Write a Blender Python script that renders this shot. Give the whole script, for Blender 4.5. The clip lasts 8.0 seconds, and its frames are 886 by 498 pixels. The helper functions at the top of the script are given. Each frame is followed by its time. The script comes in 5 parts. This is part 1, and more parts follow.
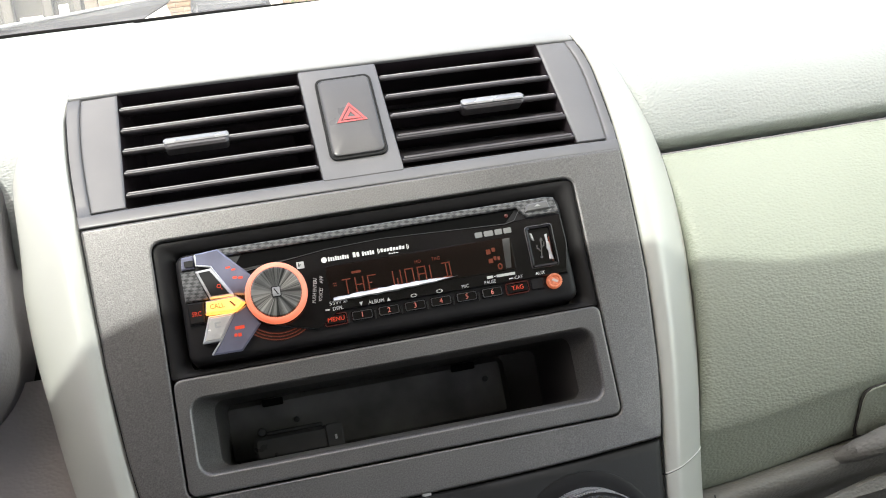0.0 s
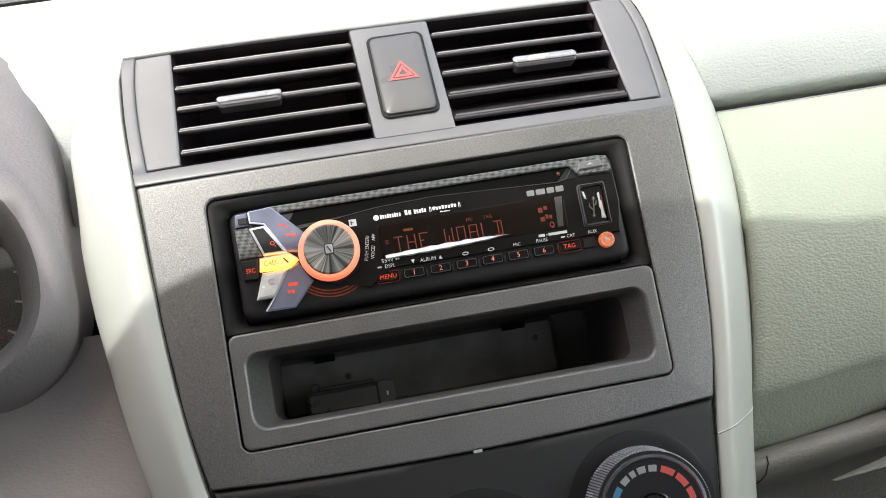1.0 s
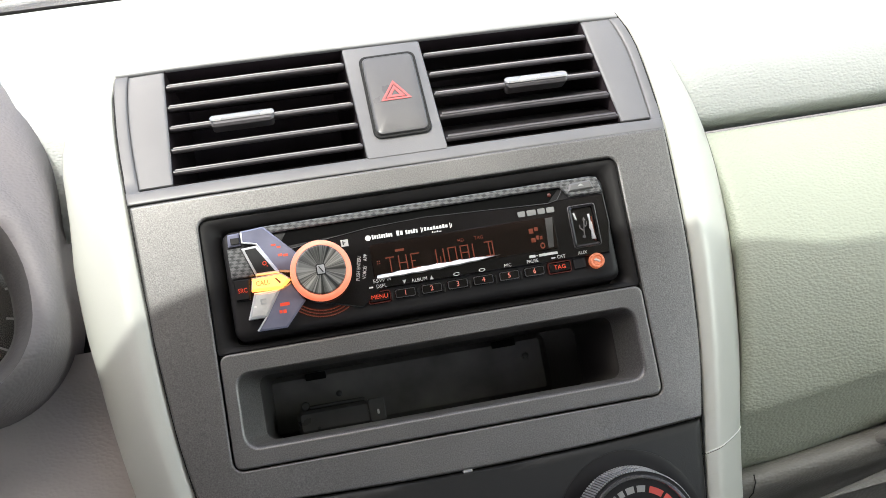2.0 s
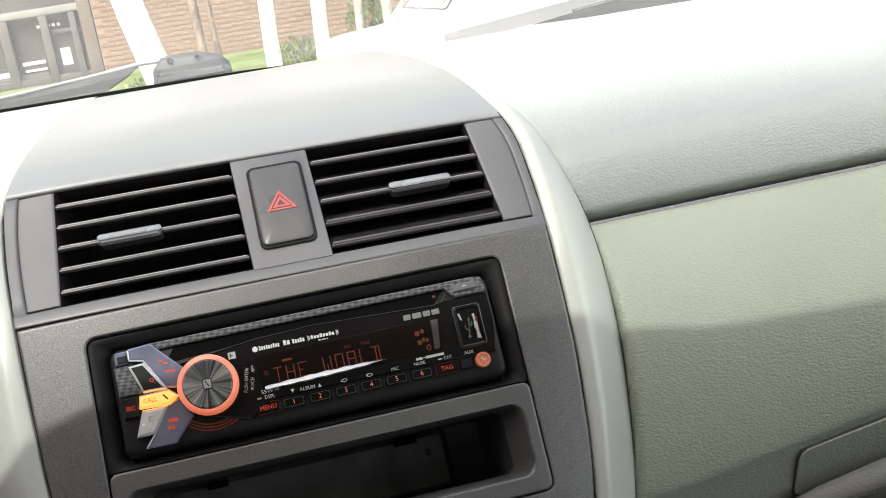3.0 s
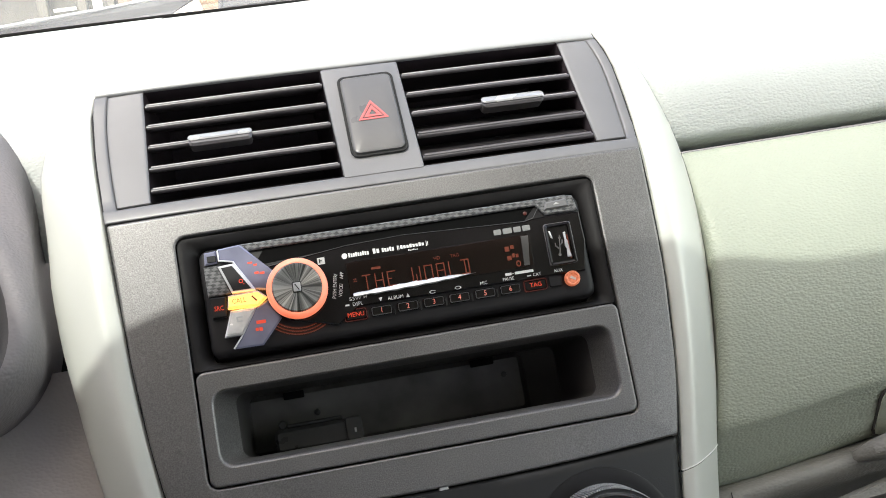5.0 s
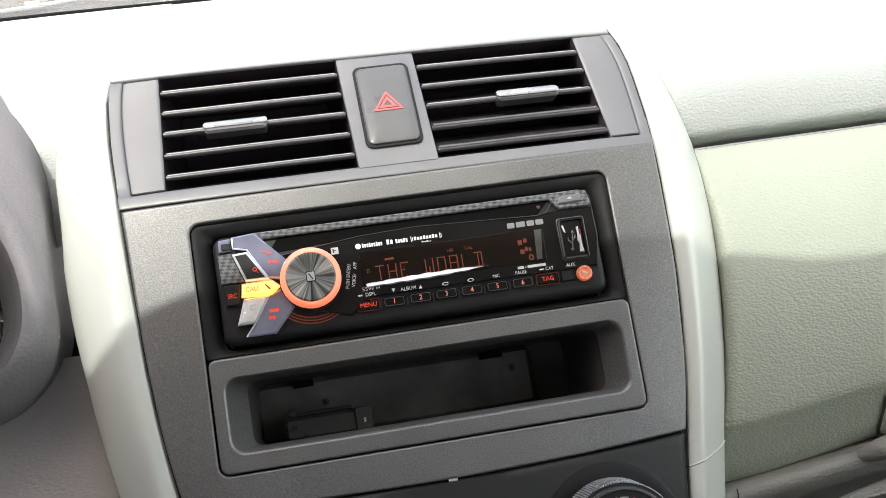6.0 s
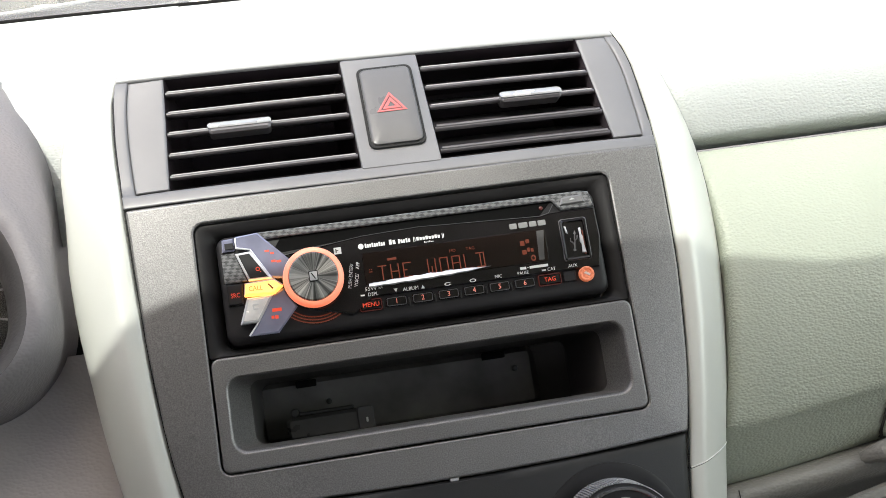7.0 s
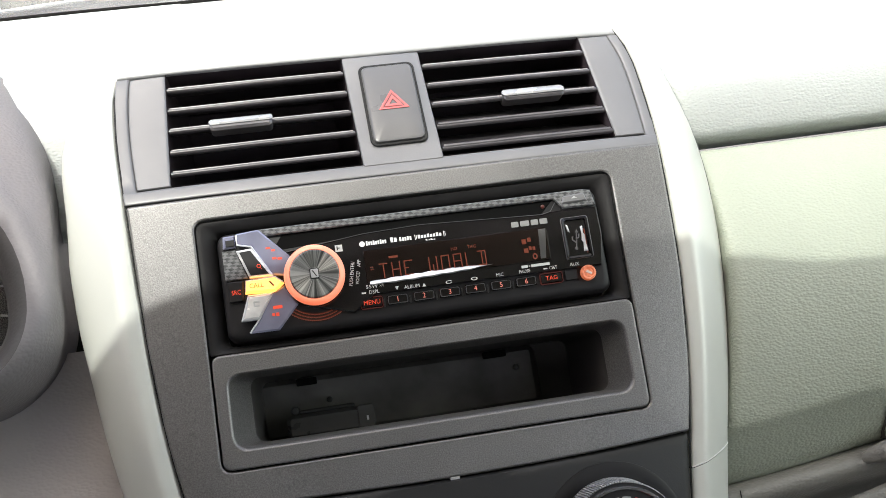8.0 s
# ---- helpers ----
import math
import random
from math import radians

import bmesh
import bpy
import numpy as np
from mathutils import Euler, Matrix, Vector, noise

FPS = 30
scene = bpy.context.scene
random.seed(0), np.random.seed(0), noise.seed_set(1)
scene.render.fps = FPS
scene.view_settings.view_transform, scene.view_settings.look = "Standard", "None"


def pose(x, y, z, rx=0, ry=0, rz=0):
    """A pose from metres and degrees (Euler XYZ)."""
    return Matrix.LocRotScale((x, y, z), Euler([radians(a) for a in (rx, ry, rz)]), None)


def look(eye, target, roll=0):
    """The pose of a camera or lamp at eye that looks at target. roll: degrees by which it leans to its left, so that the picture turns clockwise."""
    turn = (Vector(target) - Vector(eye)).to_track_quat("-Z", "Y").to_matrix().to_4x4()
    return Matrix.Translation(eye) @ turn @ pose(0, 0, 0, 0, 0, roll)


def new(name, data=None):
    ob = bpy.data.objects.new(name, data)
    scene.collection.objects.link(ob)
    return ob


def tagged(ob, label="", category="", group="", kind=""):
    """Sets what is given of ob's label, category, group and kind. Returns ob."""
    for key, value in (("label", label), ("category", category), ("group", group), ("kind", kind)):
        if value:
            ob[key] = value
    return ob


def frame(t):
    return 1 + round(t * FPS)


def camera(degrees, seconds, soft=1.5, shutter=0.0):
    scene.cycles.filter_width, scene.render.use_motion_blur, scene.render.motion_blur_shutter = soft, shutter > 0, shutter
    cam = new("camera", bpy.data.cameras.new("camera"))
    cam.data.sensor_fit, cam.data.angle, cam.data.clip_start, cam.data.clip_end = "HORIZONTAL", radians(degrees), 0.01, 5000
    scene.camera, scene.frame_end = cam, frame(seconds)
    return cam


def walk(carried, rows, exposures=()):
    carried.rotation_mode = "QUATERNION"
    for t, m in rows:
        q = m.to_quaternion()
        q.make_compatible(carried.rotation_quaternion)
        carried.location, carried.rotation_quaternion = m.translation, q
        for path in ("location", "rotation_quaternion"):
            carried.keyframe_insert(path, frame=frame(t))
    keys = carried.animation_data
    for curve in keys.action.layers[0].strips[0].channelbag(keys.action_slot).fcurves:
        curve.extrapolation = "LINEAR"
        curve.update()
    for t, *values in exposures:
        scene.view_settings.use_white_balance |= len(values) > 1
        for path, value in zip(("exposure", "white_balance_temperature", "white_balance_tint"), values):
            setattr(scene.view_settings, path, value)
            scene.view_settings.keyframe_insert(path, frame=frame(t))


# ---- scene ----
EXPO = 2.5
DIM = [(0.0, -0.08), (0.4, 0.0), (2.3, 0.08), (2.6, 0.02), (3.0, -0.70), (3.2, -0.86), (3.5, -0.75), (4.0, -0.47), (4.5, -0.22), (5.0, -0.05), (8.0, 0.04)]
SKY = 0.14
SUNE = 2.0
GLOW = 0.22
LAMPL = 0.10
LAMPR = 0.70
KELVIN = 6600
TINT = 6
# Radio-panel space: x to the car's right, y into the dash, z up along the panel,
# origin at the middle of the radio, 0.85 m above the road, leaning back 26 degrees.
PANEL = Matrix.Translation((0, 0, 0.85)) @ pose(0, 0, 0, -26, 0, 0)

cam = camera(45.0, 8.0, soft=0.55, shutter=0.25)
PATH = [
    (0, (-0.0488, -0.4566, -0.0704), (0.1172, 0.5158, 0.0938), -11.01),
    (0.5, (-0.0507, -0.4553, -0.0718), (0.0841, 0.5242, 0.0777), -10.76),
    (1, (-0.0517, -0.4560, -0.0720), (0.0670, 0.5272, 0.0664), -10.39),
    (1.2, (-0.0538, -0.4587, -0.0655), (0.0718, 0.5250, 0.0627), -10.27),
    (2.3, (-0.0489, -0.4614, -0.0634), (0.0804, 0.5201, 0.0775), -10.15),
    (2.5, (-0.0351, -0.4711, -0.0587), (0.0828, 0.5115, 0.0849), -10.17),
    (2.8, (-0.0182, -0.4836, -0.0521), (0.1465, 0.4877, 0.1196), -12.09),
    (3, (-0.0104, -0.4766, -0.0549), (0.1509, 0.4922, 0.1334), -13.26),
    (3.2, (-0.0201, -0.4720, -0.0609), (0.1306, 0.4962, 0.1388), -13.39),
    (3.5, (-0.0414, -0.4645, -0.0668), (0.1311, 0.5005, 0.1310), -12.59),
    (4, (-0.0405, -0.4639, -0.0669), (0.1166, 0.5068, 0.1151), -11.58),
    (4.5, (-0.0415, -0.4642, -0.0673), (0.1031, 0.5109, 0.1011), -10.83),
    (5, (-0.0452, -0.4624, -0.0698), (0.0936, 0.5146, 0.0918), -10.33),
    (5.2, (-0.0486, -0.4606, -0.0712), (0.0930, 0.5163, 0.0892), -10.05),
    (6.3, (-0.0531, -0.4645, -0.0679), (0.0866, 0.5140, 0.0835), -9.06),
    (6.5, (-0.0497, -0.4660, -0.0692), (0.0831, 0.5132, 0.0848), -9.17),
    (7, (-0.0513, -0.4644, -0.0704), (0.0842, 0.5138, 0.0871), -8.99),
    (7.5, (-0.0514, -0.4640, -0.0706), (0.0833, 0.5142, 0.0872), -8.83),
    (8, (-0.0515, -0.4630, -0.0714), (0.0832, 0.5152, 0.0870), -8.74),
]
walk(cam, [(t, PANEL @ look(e, g, r)) for t, e, g, r in PATH], exposures=[(t, EXPO + d, KELVIN, TINT) for t, d in DIM])

# ---- world and sun ----
SUN = Vector((-0.30, -0.55, 0.78)).normalized()
world = bpy.data.worlds.new("sky")
scene.world = world
world.use_nodes = True
wn = world.node_tree
sky = wn.nodes.new("ShaderNodeTexSky")
sky.sky_type = "NISHITA"
sky.sun_disc = False
sky.air_density, sky.dust_density, sky.ozone_density = 0.5, 4.5, 0.0
sky.sun_elevation = math.asin(SUN.z)
sky.sun_rotation = math.atan2(SUN.x, SUN.y)
wn.nodes["Background"].inputs["Strength"].default_value = SKY
wn.links.new(sky.outputs[0], wn.nodes["Background"].inputs["Color"])
sun = new("sun", bpy.data.lights.new("sun", "SUN"))
sun.data.energy = SUNE
sun.data.angle = radians(0.53)
sun.data.color = (1.0, 0.98, 0.955)
sun.matrix_world = SUN.to_track_quat("Z", "Y").to_matrix().to_4x4()

# added fill lamps in the side window openings, tinted, standing in for sky light
for side, power in ((-1, LAMPL), (1, LAMPR)):
    lamp = new("window_fill", bpy.data.lights.new("window_fill", "AREA"))
    lamp.data.shape, lamp.data.size, lamp.data.size_y = "RECTANGLE", 0.95, 0.34
    lamp.data.energy, lamp.data.color = power, (1.0, 0.74, 0.92) if side < 0 else (0.96, 1.0, 0.79)
    lamp.matrix_world = look((side * 0.77, -0.36, 0.85 + 0.27), (0, -0.36, 0.85 + 0.15))

# ---- materials ----
def material(name, color, rough=0.5, metal=0.0, spec=0.5, grain=None, mottle=None, sparkle=None, coat=0.0,
             emit=None, power=0.0):
    """Principled surface. grain: (cells per metre, depth in m, kind); mottle: (scale, amount);
    sparkle: (scale, amount) of fine brightness flecks."""
    m = bpy.data.materials.new(name)
    m.use_nodes = True
    nt = m.node_tree
    N, L = nt.nodes, nt.links
    b = N["Principled BSDF"]
    b.inputs["Base Color"].default_value = (*color, 1)
    b.inputs["Roughness"].default_value = rough
    b.inputs["Metallic"].default_value = metal
    b.inputs["Specular IOR Level"].default_value = spec
    b.inputs["Coat Weight"].default_value = coat
    b.inputs["Coat Roughness"].default_value = max(0.08, rough * 0.8)
    if emit:
        b.inputs["Emission Color"].default_value = (*emit, 1)
        b.inputs["Emission Strength"].default_value = power
    tc = N.new("ShaderNodeTexCoord")
    last = None
    for scale, amount in [x for x in (mottle, sparkle) if x]:
        t = N.new("ShaderNodeTexNoise")
        t.inputs["Scale"].default_value = scale
        t.inputs["Detail"].default_value = 4
        L.new(tc.outputs["Object"], t.inputs["Vector"])
        r = N.new("ShaderNodeMapRange")
        r.inputs["From Min"].default_value, r.inputs["From Max"].default_value = 0.3, 0.7
        r.inputs["To Min"].default_value, r.inputs["To Max"].default_value = 1 - amount, 1 + amount
        L.new(t.outputs[0], r.inputs["Value"])
        mx = N.new("ShaderNodeVectorMath")
        mx.operation = "SCALE"
        if last:
            L.new(last, mx.inputs[0])
        else:
            mx.inputs[0].default_value = color
        L.new(r.outputs[0], mx.inputs["Scale"])
        last = mx.outputs[0]
        if (scale, amount) == mottle:
            rr2 = N.new("ShaderNodeMapRange")
            rr2.inputs["From Min"].default_value, rr2.inputs["From Max"].default_value = 0.3, 0.7
            rr2.inputs["To Min"].default_value, rr2.inputs["To Max"].default_value = rough * 0.88, min(1, rough * 1.1)
            L.new(t.outputs[0], rr2.inputs["Value"])
            L.new(rr2.outputs[0], b.inputs["Roughness"])
    if last:
        L.new(last, b.inputs["Base Color"])
    if grain:
        scale, depth, kind = grain
        if kind == "leather":
            warp = N.new("ShaderNodeTexNoise")
            warp.inputs["Scale"].default_value = scale * 0.5
            st = N.new("ShaderNodeMapping")
            st.inputs["Scale"].default_value = (0.64, 1.0, 1.0)
            L.new(tc.outputs["Object"], st.inputs["Vector"])
            L.new(st.outputs[0], warp.inputs["Vector"])
            ws = N.new("ShaderNodeVectorMath")
            ws.operation = "MULTIPLY_ADD"
            ws.inputs[1].default_value = (0.55 / scale,) * 3
            L.new(warp.outputs["Color"], ws.inputs[0])
            L.new(st.outputs[0], ws.inputs[2])
            g = N.new("ShaderNodeTexVoronoi")
            g.feature = "SMOOTH_F1"
            g.inputs["Smoothness"].default_value = 0.35
            L.new(ws.outputs[0], g.inputs["Vector"])
        else:
            g = N.new("ShaderNodeTexNoise")
            g.inputs["Detail"].default_value = 3
            L.new(tc.outputs["Object"], g.inputs["Vector"])
        g.inputs["Scale"].default_value = scale
        bump = N.new("ShaderNodeBump")
        bump.inputs["Strength"].default_value = 1.0
        bump.inputs["Distance"].default_value = depth
        bump.invert = kind == "leather"
        L.new(g.outputs[0], bump.inputs["Height"])
        L.new(bump.outputs[0], b.inputs["Normal"])
    return m


def weave_material(name):
    """Carbon-fibre twill: small woven tiles, light and dark."""
    m = bpy.data.materials.new(name)
    m.use_nodes = True
    N, L = m.node_tree.nodes, m.node_tree.links
    b = N["Principled BSDF"]
    tc = N.new("ShaderNodeTexCoord")
    mp = N.new("ShaderNodeMapping")
    mp.inputs["Rotation"].default_value = (0, radians(33), 0)
    mp.inputs["Scale"].default_value = (0.62, 0.0, 1.25)
    L.new(tc.outputs["Object"], mp.inputs["Vector"])
    # chequer of tows, each with its own sheen
    ck = N.new("ShaderNodeTexChecker")
    ck.inputs["Scale"].default_value = 760
    ck.inputs["Color1"].default_value, ck.inputs["Color2"].default_value = (0.78, 0.78, 0.78, 1), (0.16, 0.16, 0.16, 1)
    L.new(mp.outputs[0], ck.inputs["Vector"])
    wv = N.new("ShaderNodeTexWave")
    wv.bands_direction = "X"
    wv.inputs["Scale"].default_value = 760 / 6.28
    wv.inputs["Distortion"].default_value = 0.6
    L.new(mp.outputs[0], wv.inputs["Vector"])
    mul = N.new("ShaderNodeMath")
    mul.operation = "MULTIPLY_ADD"
    mul.inputs[1].default_value = 0.35
    L.new(wv.outputs[1], mul.inputs[0])
    L.new(ck.outputs[0], mul.inputs[2])
    cr = N.new("ShaderNodeValToRGB")
    cr.color_ramp.elements[0].position, cr.color_ramp.elements[0].color = 0.1, (0.028, 0.028, 0.030, 1)
    cr.color_ramp.elements[1].position, cr.color_ramp.elements[1].color = 1.0, (0.17, 0.17, 0.175, 1)
    L.new(mul.outputs[0], cr.inputs[0])
    L.new(cr.outputs[0], b.inputs["Base Color"])
    b.inputs["Roughness"].default_value = 0.3
    b.inputs["Coat Weight"].default_value = 0.5
    return m


def spun_material(name):
    """Spun metal: its conic sheen painted as light and dark sectors round the middle of the disc."""
    m = bpy.data.materials.new(name)
    m.use_nodes = True
    N, L = m.node_tree.nodes, m.node_tree.links
    b = N["Principled BSDF"]
    tc = N.new("ShaderNodeTexCoord")
    gr = N.new("ShaderNodeTexGradient")
    gr.gradient_type = "RADIAL"
    mp = N.new("ShaderNodeMapping")
    mp.inputs["Rotation"].default_value = (radians(90), 0, 0)
    L.new(tc.outputs["Object"], mp.inputs["Vector"])
    L.new(mp.outputs[0], gr.inputs["Vector"])
    ns = N.new("ShaderNodeTexNoise")
    ns.noise_dimensions = "1D"
    ns.inputs["Scale"].default_value = 11
    ns.inputs["Detail"].default_value = 6
    ns.inputs["Roughness"].default_value = 0.72
    L.new(gr.outputs[1], ns.inputs["W"])
    cr = N.new("ShaderNodeValToRGB")
    cr.color_ramp.elements[0].position, cr.color_ramp.elements[0].color = 0.40, (0.06, 0.06, 0.058, 1)
    cr.color_ramp.elements[1].position, cr.color_ramp.elements[1].color = 0.74, (0.72, 0.72, 0.69, 1)
    L.new(ns.outputs[0], cr.inputs[0])
    L.new(cr.outputs[0], b.inputs["Base Color"])
    tg = N.new("ShaderNodeTangent")
    tg.direction_type, tg.axis = "RADIAL", "Y"
    L.new(tg.outputs[0], b.inputs["Tangent"])
    b.inputs["Anisotropic"].default_value = 0.85
    b.inputs["Metallic"].default_value = 0.7
    b.inputs["Roughness"].default_value = 0.36
    return m


def pane_material(name, tint=(0.93, 0.97, 0.94), band=None, veil=0.0):
    """Thin clear pane: lets light through and mirrors a little, more at grazing angles."""
    m = bpy.data.materials.new(name)
    m.use_nodes = True
    N, L = m.node_tree.nodes, m.node_tree.links
    tr = N.new("ShaderNodeBsdfTransparent")
    tr.inputs[0].default_value = (*tint, 1)
    if band:
        # graduated band along y, from clear to its tint, added to dim the sun
        tc = N.new("ShaderNodeTexCoord")
        sp = N.new("ShaderNodeSeparateXYZ")
        L.new(tc.outputs["Object"], sp.inputs[0])
        mr = N.new("ShaderNodeMapRange")
        mr.interpolation_type = "SMOOTHSTEP"
        mr.inputs["From Min"].default_value, mr.inputs["From Max"].default_value = band[0], band[1]
        L.new(sp.outputs[1], mr.inputs["Value"])
        mc = N.new("ShaderNodeMixRGB")
        mc.inputs[1].default_value, mc.inputs[2].default_value = (*tint, 1), (*band[2], 1)
        L.new(mr.outputs[0], mc.inputs[0])
        L.new(mc.outputs[0], tr.inputs[0])
    gl = N.new("ShaderNodeBsdfGlossy")
    gl.inputs["Roughness"].default_value = 0.02
    lw = N.new("ShaderNodeLayerWeight")
    lw.inputs[0].default_value = 0.5
    pw = N.new("ShaderNodeMath")
    pw.operation = "POWER"
    pw.inputs[1].default_value = 4.0
    L.new(lw.outputs["Facing"], pw.inputs[0])
    ad = N.new("ShaderNodeMath")
    ad.operation = "MULTIPLY_ADD"
    ad.inputs[1].default_value, ad.inputs[2].default_value = 0.6, 0.025
    L.new(pw.outputs[0], ad.inputs[0])
    mx = N.new("ShaderNodeMixShader")
    L.new(ad.outputs[0], mx.inputs[0])
    L.new(tr.outputs[0], mx.inputs[1])
    L.new(gl.outputs[0], mx.inputs[2])
    last = mx
    if veil:
        # thin uneven translucent film that lays a pale haze over the view
        df = N.new("ShaderNodeBsdfTranslucent")
        df.inputs[0].default_value = (0.80, 0.79, 0.78, 1)
        tx = N.new("ShaderNodeTexCoord")
        ns = N.new("ShaderNodeTexNoise")
        ns.inputs["Scale"].default_value, ns.inputs["Detail"].default_value = 14, 6
        L.new(tx.outputs["Object"], ns.inputs["Vector"])
        mr = N.new("ShaderNodeMapRange")
        mr.inputs["From Min"].default_value, mr.inputs["From Max"].default_value = 0.3, 0.7
        mr.inputs["To Min"].default_value, mr.inputs["To Max"].default_value = veil * 0.7, veil * 1.3
        L.new(ns.outputs[0], mr.inputs["Value"])
        last = N.new("ShaderNodeMixShader")
        L.new(mr.outputs[0], last.inputs[0])
        L.new(mx.outputs[0], last.inputs[1])
        L.new(df.outputs[0], last.inputs[2])
    L.new(last.outputs[0], N["Material Output"].inputs[0])
    return m


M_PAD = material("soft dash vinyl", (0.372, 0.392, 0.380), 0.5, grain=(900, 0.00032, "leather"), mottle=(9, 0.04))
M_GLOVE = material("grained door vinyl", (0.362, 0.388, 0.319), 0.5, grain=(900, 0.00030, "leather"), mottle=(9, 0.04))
M_SILVER = material("satin trim paint", (0.62, 0.628, 0.582), 0.38, metal=0.12, mottle=(14, 0.04), grain=(1500, 0.00003, "fine"))
M_CONSOLE = material("graphite paint", (0.204, 0.197, 0.194), 0.40, metal=0.6, mottle=(25, 0.05), sparkle=(1700, 0.26), grain=(1700, 0.00009, "fine"))
M_BEZEL = material("grey vent plastic", (0.188, 0.185, 0.189), 0.40, metal=0.3, mottle=(30, 0.05), grain=(1400, 0.00003, "fine"))
M_SLAT = material("black slat plastic", (0.045, 0.040, 0.044), 0.32, spec=1.0, mottle=(40, 0.1))
M_SLATGLINT = material("slat highlight grey", (0.30, 0.29, 0.30), 0.2, spec=1.0, mottle=(60, 0.15))
M_SLATSOFT = material("soft slat highlight and tab black", (0.085, 0.08, 0.085), 0.36, spec=0.8, mottle=(60, 0.15))
M_DUCT = material("black duct plastic", (0.030, 0.020, 0.026), 0.7, mottle=(40, 0.1))
M_TAB = material("bright grey tab", (0.62, 0.62, 0.63), 0.28, metal=0.35, mottle=(60, 0.06))
M_PLATE = material("satin silver tab plate", (0.46, 0.46, 0.47), 0.26, metal=0.35, mottle=(60, 0.06))
M_CHAR = material("charcoal plastic", (0.016, 0.0154, 0.0156), 0.5, mottle=(30, 0.1), grain=(1500, 0.00005, "fine"))
M_RINGGREY = material("dark grey bezel plastic", (0.055, 0.051, 0.048), 0.55, mottle=(20, 0.06), grain=(800, 0.00008, "leather"))
M_BLACK = material("matt black plastic", (0.0095, 0.0085, 0.0095), 0.5, spec=0.35, mottle=(60, 0.15))
M_MOUNT = material("satin black frame plastic", (0.012, 0.011, 0.0115), 0.6, spec=0.3, mottle=(60, 0.15))
M_GLOSS = material("gloss black", (0.0075, 0.0063, 0.0070), 0.16, coat=0.15, mottle=(50, 0.15))
M_LCD = material("display glass", (0.010, 0.0055, 0.0045), 0.12, mottle=(60, 0.1))
M_WING = material("blue grey gloss", (0.34, 0.345, 0.47), 0.16, metal=0.5, mottle=(90, 0.12))
M_CHROME = material("chrome", (0.86, 0.86, 0.88), 0.2, metal=0.45, mottle=(80, 0.04))
M_CARBON = weave_material("carbon weave")
M_SPUN = spun_material("spun metal")
M_RINGLIT = material("lit ring", (0.78, 0.36, 0.27), 0.35, emit=(1.0, 0.20, 0.09), power=GLOW * 0.7, mottle=(60, 0.05))
M_CALL = material("lit call key", (0.92, 0.6, 0.24), 0.3, emit=(1.0, 0.36, 0.07), power=GLOW * 1.8, mottle=(90, 0.05))
M_RED = material("red key light", (0.5, 0.06, 0.03), 0.4, emit=(1.0, 0.07, 0.025), power=GLOW * 0.45)
M_DIM = material("dim display segment", (0.08, 0.02, 0.01), 0.4, emit=(1.0, 0.16, 0.05), power=GLOW * 0.095)
M_FAINT = material("faint red outline", (0.05, 0.01, 0.008), 0.4, emit=(1.0, 0.10, 0.04), power=GLOW * 0.04)
M_KEYTEXT = material("pale red key light", (0.62, 0.27, 0.22), 0.4, emit=(1.0, 0.16, 0.09), power=GLOW * 0.4)
M_DIMFRAME = material("dim grey frame", (0.16, 0.155, 0.155), 0.25, metal=0.3)
M_KEYLINE = material("grey key edge", (0.10, 0.10, 0.105), 0.3, metal=0.3)
M_DIALMARK = material("grey dial print", (0.34, 0.34, 0.34), 0.45)
M_DARKCHROME = material("dark chrome", (0.42, 0.42, 0.44), 0.14, metal=0.9, mottle=(80, 0.05))
M_PRINT = material("white print", (0.66, 0.66, 0.65), 0.5)
M_GREYPRINT = material("silver print", (0.5, 0.5, 0.5), 0.35, metal=0.4)
M_WARN = material("red warning print", (0.62, 0.09, 0.075), 0.45)
M_BLUE = material("blue print", (0.06, 0.22, 0.36), 0.5)
M_LINT = material("seam shade black", (0.012, 0.012, 0.012), 0.8)
M_WHITEEDGE = material("pale plastic edge", (0.85, 0.85, 0.82), 0.4)
M_JACK = material("jack light", (0.45, 0.2, 0.13), 0.35, emit=(1.0, 0.22, 0.08), power=GLOW * 0.3, mottle=(700, 0.4))
M_SLOT = material("slot black", (0.004, 0.004, 0.004), 0.9, spec=0.1)
M_MARK = material("grey trade mark print", (0.20, 0.20, 0.197), 0.4)
M_GLASS = pane_material("windscreen glass", (0.97, 0.99, 0.97), (0.06, -0.165, (0.315, 0.325, 0.32)), veil=0.09)
M_LENS = pane_material("clear lens", (0.9, 0.9, 0.9))
M_TINTED = pane_material("dimming side glass", (0.33, 0.33, 0.32))
M_HOOD = material("grey hood vinyl", (0.195, 0.180, 0.184), 0.55, grain=(800, 0.00022, "leather"), mottle=(9, 0.05))
M_LOWER = material("hard lower dash plastic", (0.215, 0.205, 0.190), 0.5, grain=(760, 0.00030, "leather"), mottle=(9, 0.05))
M_DRIVER = material("driver side lower plastic", (0.47, 0.430, 0.418), 0.5, grain=(760, 0.0002, "leather"), mottle=(9, 0.05))
M_LINER = material("headliner cloth", (0.55, 0.54, 0.5), 0.9, mottle=(30, 0.05), grain=(900, 0.0003, "fine"))
M_SEAT = material("grey seat cloth", (0.10, 0.095, 0.09), 0.9, mottle=(40, 0.1), grain=(700, 0.0004, "fine"))
M_WIPER = material("faded wiper plastic", (0.045, 0.048, 0.052), 0.65, mottle=(30, 0.15), grain=(500, 0.0003, "fine"))
